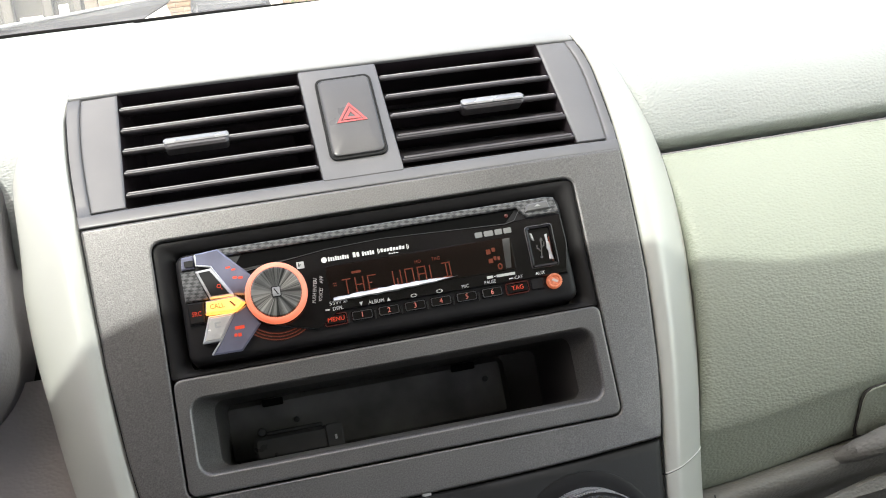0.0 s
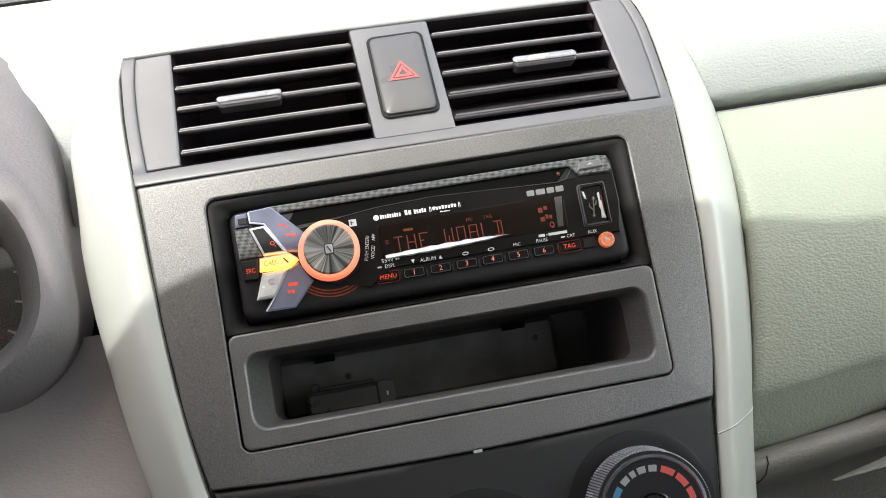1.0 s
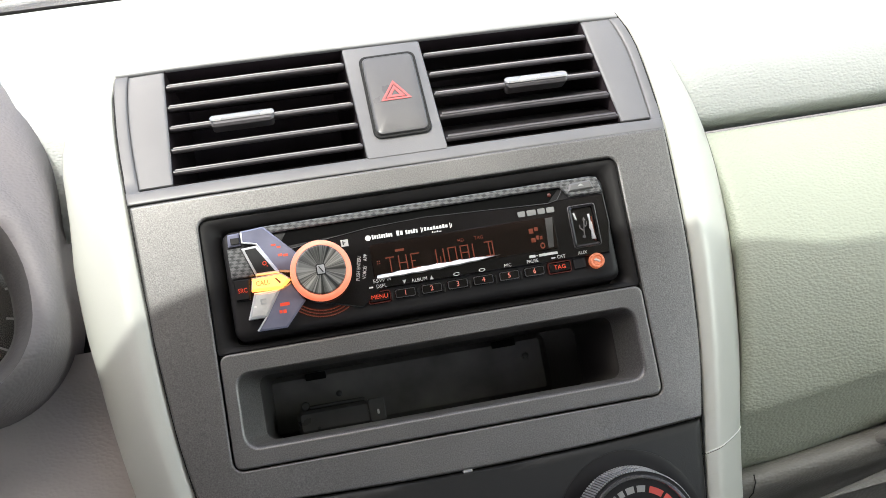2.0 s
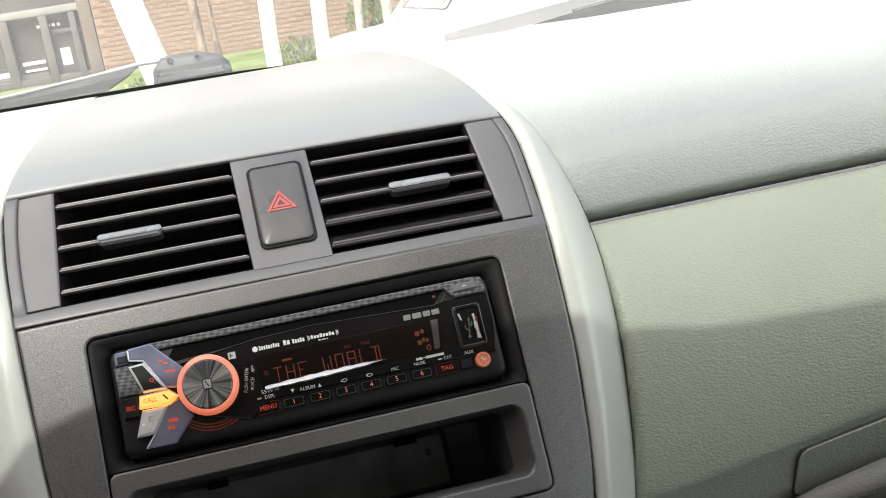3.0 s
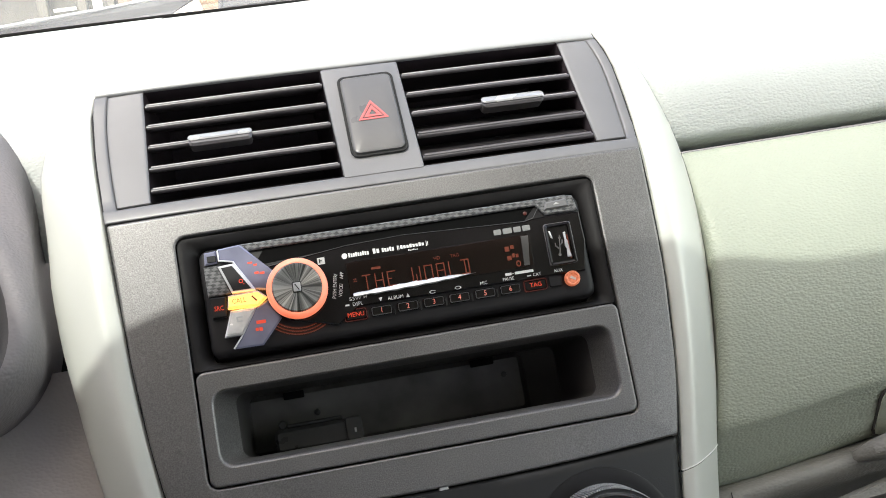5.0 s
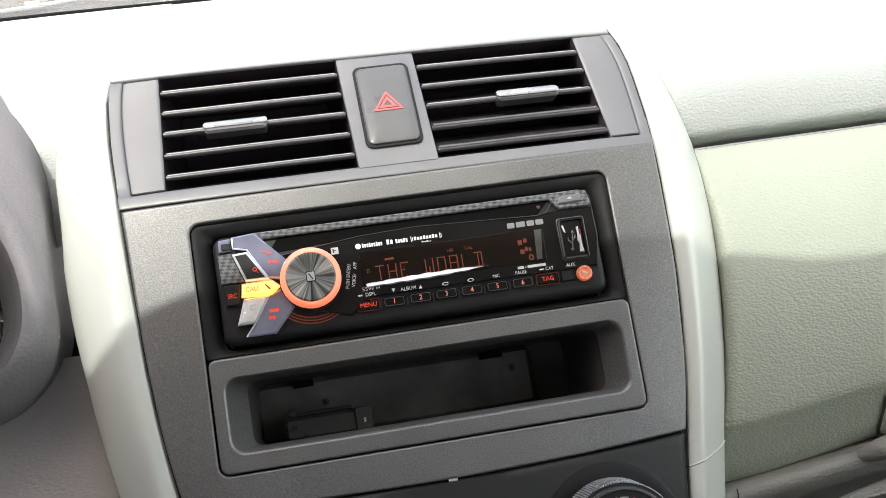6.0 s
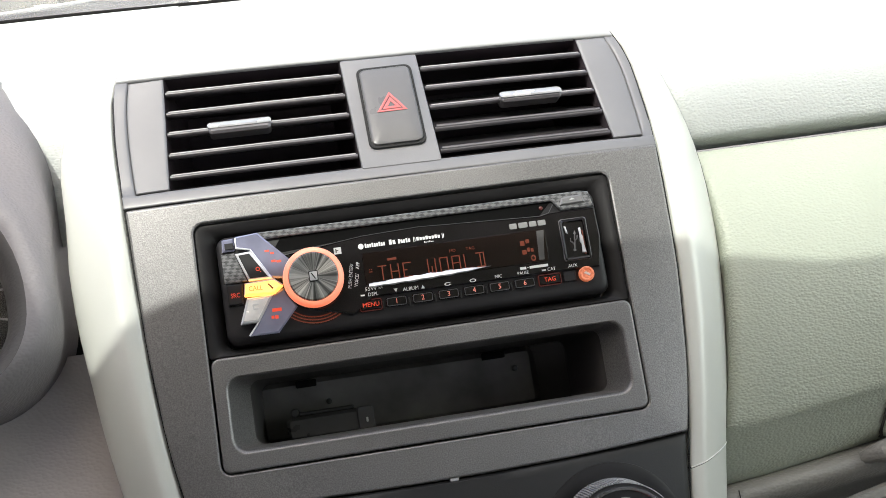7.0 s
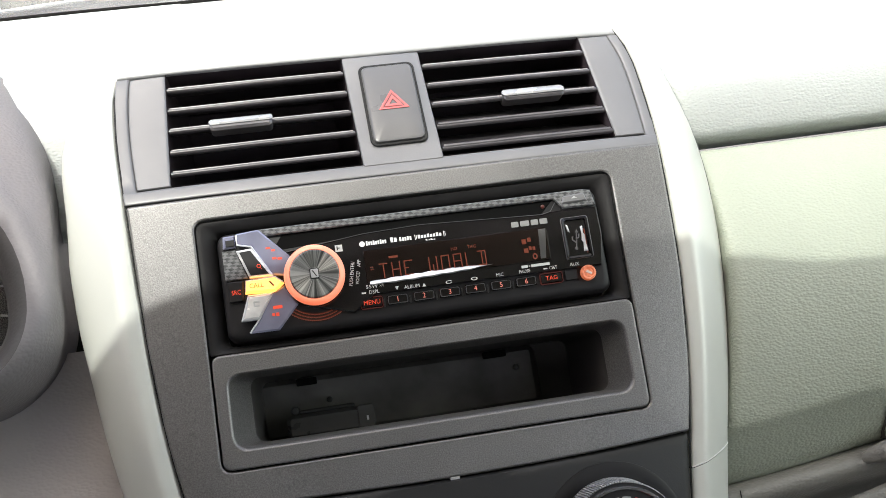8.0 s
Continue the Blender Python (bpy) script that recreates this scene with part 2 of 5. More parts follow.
M_ARM = material("pale worn wiper paint", (0.26, 0.27, 0.28), 0.4, mottle=(30, 0.1))
M_COWL = material("black cowl", (0.02, 0.02, 0.022), 0.6, mottle=(30, 0.15))


# ---- building helpers ----
SPACE = {}


def thing(name, at, label, category, space=None, group="", kind=""):
    """A top-level Empty at a place in the given space (radio-panel space if none is named)."""
    s = PANEL if space is None else space
    ob = new(name)
    ob.empty_display_size = 0.02
    ob.matrix_basis = s @ Matrix.Translation(at)
    SPACE[ob] = Matrix.Translation(-Vector(at))
    return tagged(ob, label, category, group, kind)


def mesh_of(name, bm, mat, smooth=35):
    bmesh.ops.recalc_face_normals(bm, faces=bm.faces)
    me = bpy.data.meshes.new(name)
    bm.to_mesh(me)
    bm.free()
    for x in (mat if isinstance(mat, (list, tuple)) else (mat,)):
        me.materials.append(x)
    me.shade_smooth()
    me.set_sharp_from_angle(angle=radians(smooth))
    return me


def part(name, bm, mat, parent, label="", smooth=35):
    """One mesh object under a thing or under a part; the bmesh is in the space of its thing."""
    bm.transform(SPACE[parent])
    ob = new(name, mesh_of(name, bm, mat, smooth))
    ob.parent = parent
    SPACE[ob] = SPACE[parent]
    return tagged(ob, label)


def single(name, bm, mat, label="", category="", kind="", space=None, smooth=35, group=""):
    """A top-level thing of one mesh; origin at its lowest middle."""
    s = Matrix() if space is None else space
    lo = [min(v.co[i] for v in bm.verts) for i in range(3)]
    hi = [max(v.co[i] for v in bm.verts) for i in range(3)]
    at = Vector(((lo[0] + hi[0]) / 2, (lo[1] + hi[1]) / 2, lo[2]))
    bm.transform(Matrix.Translation(-at))
    ob = new(name, mesh_of(name, bm, mat, smooth))
    ob.matrix_basis = s @ Matrix.Translation(at)
    return tagged(ob, label, category, group, kind)


def loft(loops, cap0=False, cap1=False, closed=True, bm=None):
    """Quads between successive loops of equal length."""
    bm = bm or bmesh.new()
    rows = [[bm.verts.new(p) for p in lp] for lp in loops]
    n = len(rows[0])
    for a, b in zip(rows, rows[1:]):
        for i in range(n if closed else n - 1):
            j = (i + 1) % n
            try:
                bm.faces.new((a[i], a[j], b[j], b[i]))
            except ValueError:
                pass
    if cap0:
        bm.faces.new(rows[0][::-1])
    if cap1:
        bm.faces.new(rows[-1])
    return bm


def rr(x0, x1, z0, z1, r, y, m=5, n=1, xs=None):
    """Rounded rectangle loop in x and z at depth y (a number or a function of x, z); n points a side, m a corner."""
    out = []
    for cx, cz, a0 in ((x1 - r, z1 - r, 0), (x0 + r, z1 - r, 90), (x0 + r, z0 + r, 180), (x1 - r, z0 + r, 270)):
        for k in range(m + 1):
            a = radians(a0 + 90 * k / m)
            out.append((cx + r * math.cos(a), cz + r * math.sin(a)))
    if n > 1:
        full = []
        for i, p in enumerate(out):
            q = out[(i + 1) % len(out)]
            full.append(p)
            if (i + 1) % (m + 1) == 0:
                full += [(p[0] + (q[0] - p[0]) * k / n, p[1] + (q[1] - p[1]) * k / n) for k in range(1, n)]
        out = full
    return [Vector(((xs(x, z) if xs else x), y(x, z) if callable(y) else y, z)) for x, z in out]


def slab(x0, x1, z0, z1, y0, y1, r=0.001, b=0.0005, m=3, f=None, bm=None):
    """Rounded plate: front at y0 with a bevel b, back at y1. f adds a depth that follows x, z."""
    g = f or (lambda x, z: 0.0)
    at = lambda y: (lambda x, z: y + g(x, z))
    return loft([rr(x0, x1, z0, z1, r, at(y1), m), rr(x0, x1, z0, z1, r, at(y0 + b), m),
                 rr(x0 + b, x1 - b, z0 + b, z1 - b, max(r - b, 1e-5), at(y0), m)], True, True, bm=bm)


def inset(poly, d):
    """A polygon (x, z), moved inwards by d; poly runs anticlockwise."""
    n, out = len(poly), []
    for i in range(n):
        a, b, c = Vector(poly[i - 1]), Vector(poly[i]), Vector(poly[(i + 1) % n])
        u, v = (b - a).normalized(), (c - b).normalized()
        nu, nv = Vector((-u.y, u.x)), Vector((-v.y, v.x))
        k = nu + nv
        out.append(tuple(b + k * (d / max(0.35, 1 + nu.dot(nv)))))
    return out


def ccw(poly):
    a = sum(p[0] * q[1] - q[0] * p[1] for p, q in zip(poly, poly[1:] + poly[:1]))
    return poly if a > 0 else poly[::-1]


def plate(poly, y0, y1, b=0.0004, bm=None):
    """Extruded polygon with a bevelled front at y0 and its back at y1."""
    poly = ccw(list(poly))
    ins = inset(poly, b)
    return loft([[Vector((x, y1, z)) for x, z in poly], [Vector((x, y0 + b, z)) for x, z in poly],
                 [Vector((x, y0, z)) for x, z in ins]], True, True, bm=bm)


def turned(cx, cz, profile, n=40, bm=None, cap0=False, cap1=True):
    """Turned shape round an axis along y; profile of (radius, y)."""
    return loft([[Vector((cx + r * math.cos(2 * math.pi * k / n), y, cz + r * math.sin(2 * math.pi * k / n)))
                  for k in range(n)] for r, y in profile], cap0, cap1, bm=bm)


def brick_box(x0, x1, y0, y1, z0, z1, b=0.0, bm=None):
    """Box with bevelled edges."""
    bm2 = bmesh.new()
    bmesh.ops.create_cube(bm2, size=1)
    bmesh.ops.transform(bm2, verts=bm2.verts, matrix=Matrix.Translation(((x0 + x1) / 2, (y0 + y1) / 2, (z0 + z1) / 2))
                        @ Matrix.Diagonal((x1 - x0, y1 - y0, z1 - z0, 1)))
    if b:
        bmesh.ops.bevel(bm2, geom=bm2.edges[:], offset=b, segments=2, affect="EDGES", profile=0.5)
    if bm is None:
        return bm2
    me = bpy.data.meshes.new("tmp")
    bm2.to_mesh(me)
    bm2.free()
    bm.from_mesh(me)
    bpy.data.meshes.remove(me)
    return bm


def tube(points, radii, n=10, bm=None):
    """Tapered tube along points."""
    loops = []
    pts = [Vector(p) for p in points]
    for i, p in enumerate(pts):
        d = (pts[min(i + 1, len(pts) - 1)] - pts[max(i - 1, 0)]).normalized()
        u = d.cross(Vector((0.3, 0.9, 0.1))).normalized()
        v = d.cross(u)
        r = radii[i] if isinstance(radii, (list, tuple)) else radii
        loops.append([p + (u * math.cos(2 * math.pi * k / n) + v * math.sin(2 * math.pi * k / n)) * r for k in range(n)])
    return loft(loops, True, True, bm=bm)


def words(body, height, x, y, z, align="CENTER", turn=0.0, stretch=1.0):
    """Raised lettering that faces the cabin; height is that of a capital."""
    cu = bpy.data.curves.new("letters", "FONT")
    cu.body, cu.size, cu.align_x, cu.align_y = body, height / 0.70, align, "CENTER"
    cu.extrude = 0.00004
    cu.resolution_u = 2
    ob = new("letters", cu)
    bpy.context.view_layer.update()
    me = bpy.data.meshes.new_from_object(ob.evaluated_get(bpy.context.evaluated_depsgraph_get()))
    bpy.data.objects.remove(ob)
    bm = bmesh.new()
    bm.from_mesh(me)
    bpy.data.meshes.remove(me)
    bm.transform(Matrix.Translation((x, y, z)) @ pose(0, 0, 0, 90) @ pose(0, 0, 0, 0, 0, turn) @ Matrix.Diagonal((stretch, 1, 1, 1)))
    return bm


def bars(rects, y, t=0.0001):
    bm = bmesh.new()
    for x0, x1, z0, z1 in rects:
        slab(x0, x1, z0, z1, y, y + t, 0.00005, 0.00002, 1, bm=bm)
    return bm


def interp(table, s):
    """Smooth interpolation in rows of (s, values...)."""
    if s <= table[0][0]:
        return table[0][1:]
    for a, b in zip(table, table[1:]):
        if s <= b[0]:
            k = (s - a[0]) / (b[0] - a[0])
            return tuple(p + (q - p) * k for p, q in zip(a[1:], b[1:]))
    return table[-1][1:]


def fu(x, f, u):
    """A point given in car space (right, ahead, up from the radio's middle) as one of radio-panel space."""
    c, s = math.cos(radians(26)), math.sin(radians(26))
    return Vector((x, f * c - u * s, f * s + u * c))


def part_at(name, bm, mat, parent, at, label="", smooth=35):
    """As part(), with the part's own origin at a place."""
    bm.transform(Matrix.Translation(-Vector(at)))
    ob = new(name, mesh_of(name, bm, mat, smooth))
    ob.parent = parent
    ob.location = SPACE[parent] @ Vector(at)
    SPACE[ob] = Matrix.Translation(-Vector(at))
    return tagged(ob, label)


# ---- dashboard body ----
# side trim: z, inner x, inner y, outer x, outer y (radio-panel space), then on over the top
TRIM = [(-0.27, 0.090, 0.020, 0.1125, 0.030), (-0.18, 0.099, 0.012, 0.1213, 0.0245), (-0.107, 0.1085, 0.0065, 0.1316, 0.0195),
        (-0.06, 0.1165, 0.0055, 0.1419, 0.0190), (-0.02, 0.1203, 0.005, 0.1473, 0.0193), (0.0, 0.1209, 0.005, 0.1488, 0.0195),
        (0.04, 0.1211, 0.0045, 0.1486, 0.0215), (0.055, 0.1219, 0.0100, 0.1468, 0.0255), (0.07, 0.1223, 0.0160, 0.1440, 0.0290),
        (0.085, 0.1225, 0.0220, 0.1412, 0.034), (0.097, 0.1212, 0.0270, 0.1382, 0.040), (0.103, 0.1196, 0.0298, 0.1362, 0.043), (0.107, 0.1184, 0.0320, 0.1345, 0.046)]
# edge of the vent moulding and crown, by height: passenger side and driver side
EDGES = {1: [(0.03, 0.1195), (0.0396, 0.1202), (0.0576, 0.1213), (0.0748, 0.1218), (0.088, 0.1218), (0.0985, 0.1203), (0.1075, 0.1177), (0.118, 0.1150), (0.130, 0.1130), (0.145, 0.1118), (0.20, 0.1100), (0.26, 0.109)],
         -1: [(0.03, 0.1220), (0.041, 0.1226), (0.057, 0.1243), (0.072, 0.1254), (0.087, 0.1258), (0.099, 0.1252), (0.109, 0.1240), (0.1165, 0.1222), (0.128, 0.1203), (0.145, 0.1190), (0.20, 0.1175), (0.26, 0.1165)]}


def edge_x(side, z):
    """Distance of the moulding's edge from the middle, smoothed."""
    return sum(interp(EDGES[side], z + d)[0] for d in (-0.006, -0.003, 0, 0.003, 0.006)) / 5


def inner_x(side, z):
    """Inner edge of the bowed trim."""
    x = interp(TRIM, z)[0]
    if side < 0:
        x += interp([(-0.01, 0.0), (0.02, 0.0012), (0.041, 0.0020), (0.057, 0.0028), (0.072, 0.0036), (0.087, 0.0039), (0.099, 0.0052), (0.107, 0.0060)], z)[0]
    return x


def trim_section(side, z):
    xi, yi, xo, yo = [sum(c) / 3 for c in zip(*[interp(TRIM, z + d) for d in ((-0.014, 0, 0.014) if -0.25 < z < 0.06 else (0, 0, 0))])]
    if side < 0:
        xo += 0.0017 + 0.0022 * min(1, max(0, (z + 0.03) / 0.05)) + interp([(0.036, 0.0), (0.048, 0.0012), (0.06, 0.0037), (0.072, 0.0062), (0.107, 0.0062)], z)[0]
        xi += inner_x(-1, z) - inner_x(1, z)
    return Vector((side * xi, yi, z)), Vector((side * xo, yo, z))


def trim_loop(inner, outer, out, bulge=1.0):
    """Cross-section of the bowed trim: a narrow inner bevel up to a crest, then a long fall to its outer edge."""
    w = outer - inner
    pts = []
    for k, h in ((0.0, -0.006), (0.0, 0.0008), (0.015, 0.0016), (0.06, 0.0027), (0.14, 0.0044), (0.19, 0.0052), (0.24, 0.0055), (0.32, 0.0055), (0.46, 0.0049), (0.62, 0.0037),
                 (0.78, 0.0021), (0.9, 0.0002), (0.96, -0.0010), (0.99, -0.0020), (1.0, -0.0036), (1.0, -0.013)):
        pts.append(inner + w * k + out * h * (bulge if h > 0 else 1))
    return pts


def build_trim(side, parent):
    upper, lower = [], []
    zs = [-0.107 + 0.0107 * k for k in range(21)]
    for i, z in enumerate(zs):
        a, b = trim_section(side, z)
        if i == 0:
            b = trim_section(side, -0.0995)[1]
        elif i == 1:
            b = trim_section(side, -0.0935)[1]
        lean = max(0.0, (z - 0.05) / 0.057)
        out = Vector((side * 0.25, -1, 0.45 * lean)).normalized()
        upper.append(trim_loop(a, b, out))
    for (f, u), bulge in zip(CROWN[2:7], ((0.5, 0.016), (0.25, 0.0155), (0.1, 0.0125), (0.05, 0.010), (0.0, 0.008))):
        inner = crown_point(side, 1.0, f, u) + Vector((side * 0.0006, 0, 0))
        upper.append(trim_loop(inner, inner + fu(side * 0.021, 0.012, -bulge[1]) - fu(0, 0, 0), Vector((side * 0.3, -0.45, 0.85)).normalized(), bulge[0]))
    seam = [trim_section(side, -0.26 + 0.0105 * k)[0] + Vector((-side * 0.0008, -0.0006, 0)) for k in range(36)]
    part("seam", tube(seam, 0.00045, 6), M_LINT, parent, "thin dark strip for the shade along the trim")
    if side > 0:
        part("seam", tube([row[14] + Vector((0.0006, 0.0004, 0)) for row in upper[1:21]], 0.0006, 6), M_LINT, parent, "thin dark strip for the shade along the trim")
    part("side_trim", loft(upper, closed=False), M_SILVER, parent, "satin silver-beige bowed side trim", 50)
    for i, z in enumerate([-0.27, -0.22, -0.18, -0.15, -0.125, -0.115, -0.1078]):
        a, b = trim_section(side, z)
        if i == 6:
            b = trim_section(side, -0.1003)[1]
        if i == 5:
            b = trim_section(side, -0.109)[1]
        lower.append(trim_loop(a, b, Vector((side * 0.25, -1, 0)).normalized()))
    part("lower_trim", loft(lower, closed=False), M_SILVER, parent, "", 50)
    a, b = trim_section(side, -0.1072)
    b = trim_section(side, -0.0997)[1]
    out = Vector((side * 0.25, -1, 0)).normalized()
    edge = [p - out * 0.0002 for p in trim_loop(a, b, out)]
    part("trim_edge", tube(edge[1:14], 0.0004, 6), M_WHITEEDGE, parent)


dash = thing("dashboard", fu(0, 0.25, -0.25), "light grey-beige vinyl car dashboard with bowed silver side trims", "dashboard")

CROWN = [(0.079, 0.0883), (0.088, 0.0917), (0.10, 0.0948), (0.125, 0.0986), (0.16, 0.1010), (0.24, 0.1024), (0.34, 0.1018), (0.42, 0.0998), (0.468, 0.0972)]


def crown_point(side, k, f, u):
    """A point of the crown at the fraction k from the middle to its edge on one side."""
    p = fu(0, f, u)
    fade = 1 - min(1.0, max(0.0, (f - 0.12) / 0.10))
    roll = 0.0010 * max(0.0, (k - 0.985) / 0.015) ** 2
    return Vector((side * k * edge_x(side, p.z), p.y + 0.0025 * k ** 4 * fade + roll * 0.4, p.z - roll))


# passenger pad: rows along x from the trim's edge, each a profile from the seam over the roll to the windscreen
PAD = [(0.060, 0.0475), (0.046, 0.0452), (0.0362, 0.0462), (0.0330, 0.0476), (0.0316, 0.0492), (0.0309, 0.0512), (0.0296, 0.0560), (0.0284, 0.0640), (0.0286, 0.0720), (0.0300, 0.0770), (0.0340, 0.0835), (0.0415, 0.0905), (0.053, 0.0980)]
# rolled edge of the pad beside the trim
PADEDGE = {0: 0.014, 0.0015: 0.0046, 0.004: 0.0016, 0.008: 0.0004}
PADTOP = [(0.115, 0.0735), (0.16, 0.0815), (0.22, 0.087), (0.30, 0.090), (0.38, 0.0925), (0.468, 0.0945)]


def pad_row(k):
    """k runs from 0 at the trim to 1 at the far side."""
    row = []
    for y, z in PAD:
        x0 = interp(TRIM, z)[2] - 0.003
        x = x0 + (0.74 - x0) * k
        row.append(Vector((x, y + 0.006 * k * k + PADEDGE.get(k, 0), z + 0.004 * k)))
    for f, u in PADTOP:
        x = 0.117 + (0.74 - 0.117) * k
        row.append(fu(x, f, u - PADEDGE.get(k, 0) - 0.006 * max(0, k - 0.3)))
    return row


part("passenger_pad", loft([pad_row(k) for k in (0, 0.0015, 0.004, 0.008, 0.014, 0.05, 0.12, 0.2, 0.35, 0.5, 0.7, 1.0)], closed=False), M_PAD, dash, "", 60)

# driver's side top, behind the instrument hood
rows = []
for k in (0, 0.01, 0.04, 0.1, 0.3, 0.6, 1.0):
    row = [Vector((-0.150 - 0.59 * k, 0.060, 0.040)), Vector((-0.150 - 0.59 * k, 0.052, 0.065)), Vector((-0.146 - 0.59 * k, 0.052, 0.090))]
    for f, u in [(0.095, 0.074), (0.12, 0.083), (0.18, 0.0925), (0.26, 0.0975), (0.36, 0.0995), (0.468, 0.0990)]:
        row.append(fu(-0.117 - 0.623 * k, f, u))
    rows.append(row)
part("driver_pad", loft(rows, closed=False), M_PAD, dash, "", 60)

# driver's lower panel
rows = []
for x in (-0.132, -0.142, -0.148, -0.154, -0.18, -0.24, -0.34, -0.5, -0.72):
    d = 0.012 if x > -0.140 else 0.0
    bow = lambda z: 0.046 - 0.010 * math.sin(math.pi * min(1, max(0, (z + 0.25) / 0.24)))
    rows.append([Vector((x - 0.10 * min(0, z + 0.05) * (1 if x > -0.2 else 0.3), bow(z) + d, z)) for z in (-0.0135, -0.0145, -0.018, -0.03, -0.05, -0.08, -0.12, -0.16, -0.2, -0.25)])
    rows[-1][0].y += 0.01
part("driver_panel", loft(rows, closed=False), M_DRIVER, dash, "", 60)

# dark backing behind the seams
bk = bmesh.new()
brick_box(-0.74, 0.74, 0.14, 0.155, -0.30, 0.03, bm=bk)
part("backing", bk, M_LINT, dash)
for side in (-1, 1):
    build_trim(side, dash)

# ---- instrument cluster ----
cluster = thing("instrument_cluster", (-0.36, 0.05, -0.045), "hooded instrument cluster with dark grey bezel ring", "instrument cluster")


def arch(x0, x1, z0, z1, rt, rb, y, m=14, n=6):
    """Loop like rr(), with its own radius above (rt) and below (rb)."""
    out = []
    for cx, cz, r, a0 in ((x1 - rt, z1 - rt, rt, 0), (x0 + rt, z1 - rt, rt, 90), (x0 + rb, z0 + rb, rb, 180), (x1 - rb, z0 + rb, rb, 270)):
        pts = [Vector((cx + r * math.cos(radians(a0 + 90 * k / m)), y, cz + r * math.sin(radians(a0 + 90 * k / m)))) for k in range(m + 1)]
        if out:
            out += [out[-1].lerp(pts[0], k / n) for k in range(1, n)]
        out += pts
    return out + [out[-1].lerp(out[0], k / n) for k in range(1, n)]


def tucked(loop, back):
    """Moves the lower side of a loop back, so that it rolls under."""
    return [Vector((p.x, p.y + back * min(1, max(0, (0.012 - p.z) / 0.040)) ** 1.3, p.z)) for p in loop]


def leaned(loop):
    """Lays the hood back: its upper half faces the headliner."""
    eye = Vector((-0.05, -0.463, -0.07))
    return [p + (p - eye) * (0.32 * max(0, p.z + 0.015) / 0.463) for p in loop]


RIM = [tucked(arch(-0.596, -0.1536, -0.0419, 0.0858, 0.075, 0.045, -0.0013), 0.020), tucked(arch(-0.594, -0.1550, -0.0408, 0.0825, 0.074, 0.044, -0.0045), 0.012),
       tucked(arch(-0.592, -0.1572, -0.0388, 0.0795, 0.071, 0.042, -0.0062), 0.0065),
       tucked(arch(-0.590, -0.1595, -0.0365, 0.0760, 0.068, 0.040, -0.0072), 0.003), arch(-0.586, -0.1640, -0.0325, 0.0695, 0.063, 0.036, -0.0070)]
part("hood", loft([leaned(q) for q in [arch(-0.60, -0.1580, -0.0425, 0.142, 0.075, 0.045, 0.062), arch(-0.60, -0.1570, -0.0425, 0.142, 0.075, 0.045, 0.035),
                   arch(-0.60, -0.1556, -0.0425, 0.139, 0.077, 0.045, 0.030), tucked(arch(-0.60, -0.1538, -0.0424, 0.129, 0.080, 0.045, 0.008), 0.019),
                   tucked(arch(-0.598, -0.1530, -0.0422, 0.110, 0.080, 0.045, 0.0005), 0.024)] + RIM]), M_HOOD, cluster, "grey vinyl hood", 60)
part("bezel_ring", loft([leaned(q) for q in [RIM[-1], arch(-0.584, -0.1662, -0.0303, 0.0660, 0.060, 0.034, -0.0062),
                         arch(-0.578, -0.1720, -0.0250, 0.0560, 0.050, 0.026, -0.0010), arch(-0.572, -0.1752, -0.0215, 0.0500, 0.045, 0.022, 0.0060),
                         arch(-0.570, -0.1765, -0.0200, 0.0470, 0.043, 0.021, 0.018), arch(-0.568, -0.1770, -0.0195, 0.0460, 0.042, 0.02, 0.055)]]), M_RINGGREY, cluster, "dark grey inner ring", 60)
part("dial_face", slab(-0.575, -0.170, -0.03, 0.07, 0.050, 0.054, 0.02, 0.001), M_CHAR, cluster, "black dial face")
bm = bmesh.new()
for k in range(9):
    a = radians(-60 + 16 * k)
    c = Vector((-0.238 + 0.052 * math.cos(a), 0.0495, 0.018 + 0.052 * math.sin(a)))
    d = Vector((math.cos(a), 0, math.sin(a)))
    e = Vector((-math.sin(a), 0, math.cos(a)))
    q = [c - d * 0.003 - e * 0.0005, c + d * 0.003 - e * 0.0005, c + d * 0.003 + e * 0.0005, c - d * 0.003 + e * 0.0005]
    loft([q, [p + Vector((0, 0.0006, 0)) for p in q]], True, True, bm=bm)
part("scale_mark", bm, M_DIALMARK, cluster, "pale scale ticks")
part("needle", plate([(-0.236, 0.005), (-0.194, -0.0095), (-0.194, -0.0085), (-0.2365, 0.0075)], 0.047, 0.0485, 0.0002), M_FAINT, cluster, "dark red needle")
part("lens", slab(-0.575, -0.175, -0.025, 0.068, 0.030, 0.0315, 0.03, 0.0003), M_LENS, cluster, "clear plastic lens")

# steering wheel on its column, with the wiper stalk
wheel = thing("steering_wheel", fu(-0.395, -0.17, -0.28), "dark grey steering wheel with leather-grained rim", "steering wheel")
WC = fu(-0.395, -0.17, -0.14)
ang = [2 * math.pi * k / 48 for k in range(49)]
part("rim", tube([WC + Vector((0.183 * math.cos(a), 0, 0.183 * math.sin(a))) for a in ang], 0.014, 12), M_CHAR, wheel)
part("hub", slab(WC.x - 0.07, WC.x + 0.07, WC.z - 0.06, WC.z + 0.05, WC.y + 0.01, WC.y + 0.06, 0.03, 0.01, 6), M_CHAR, wheel)
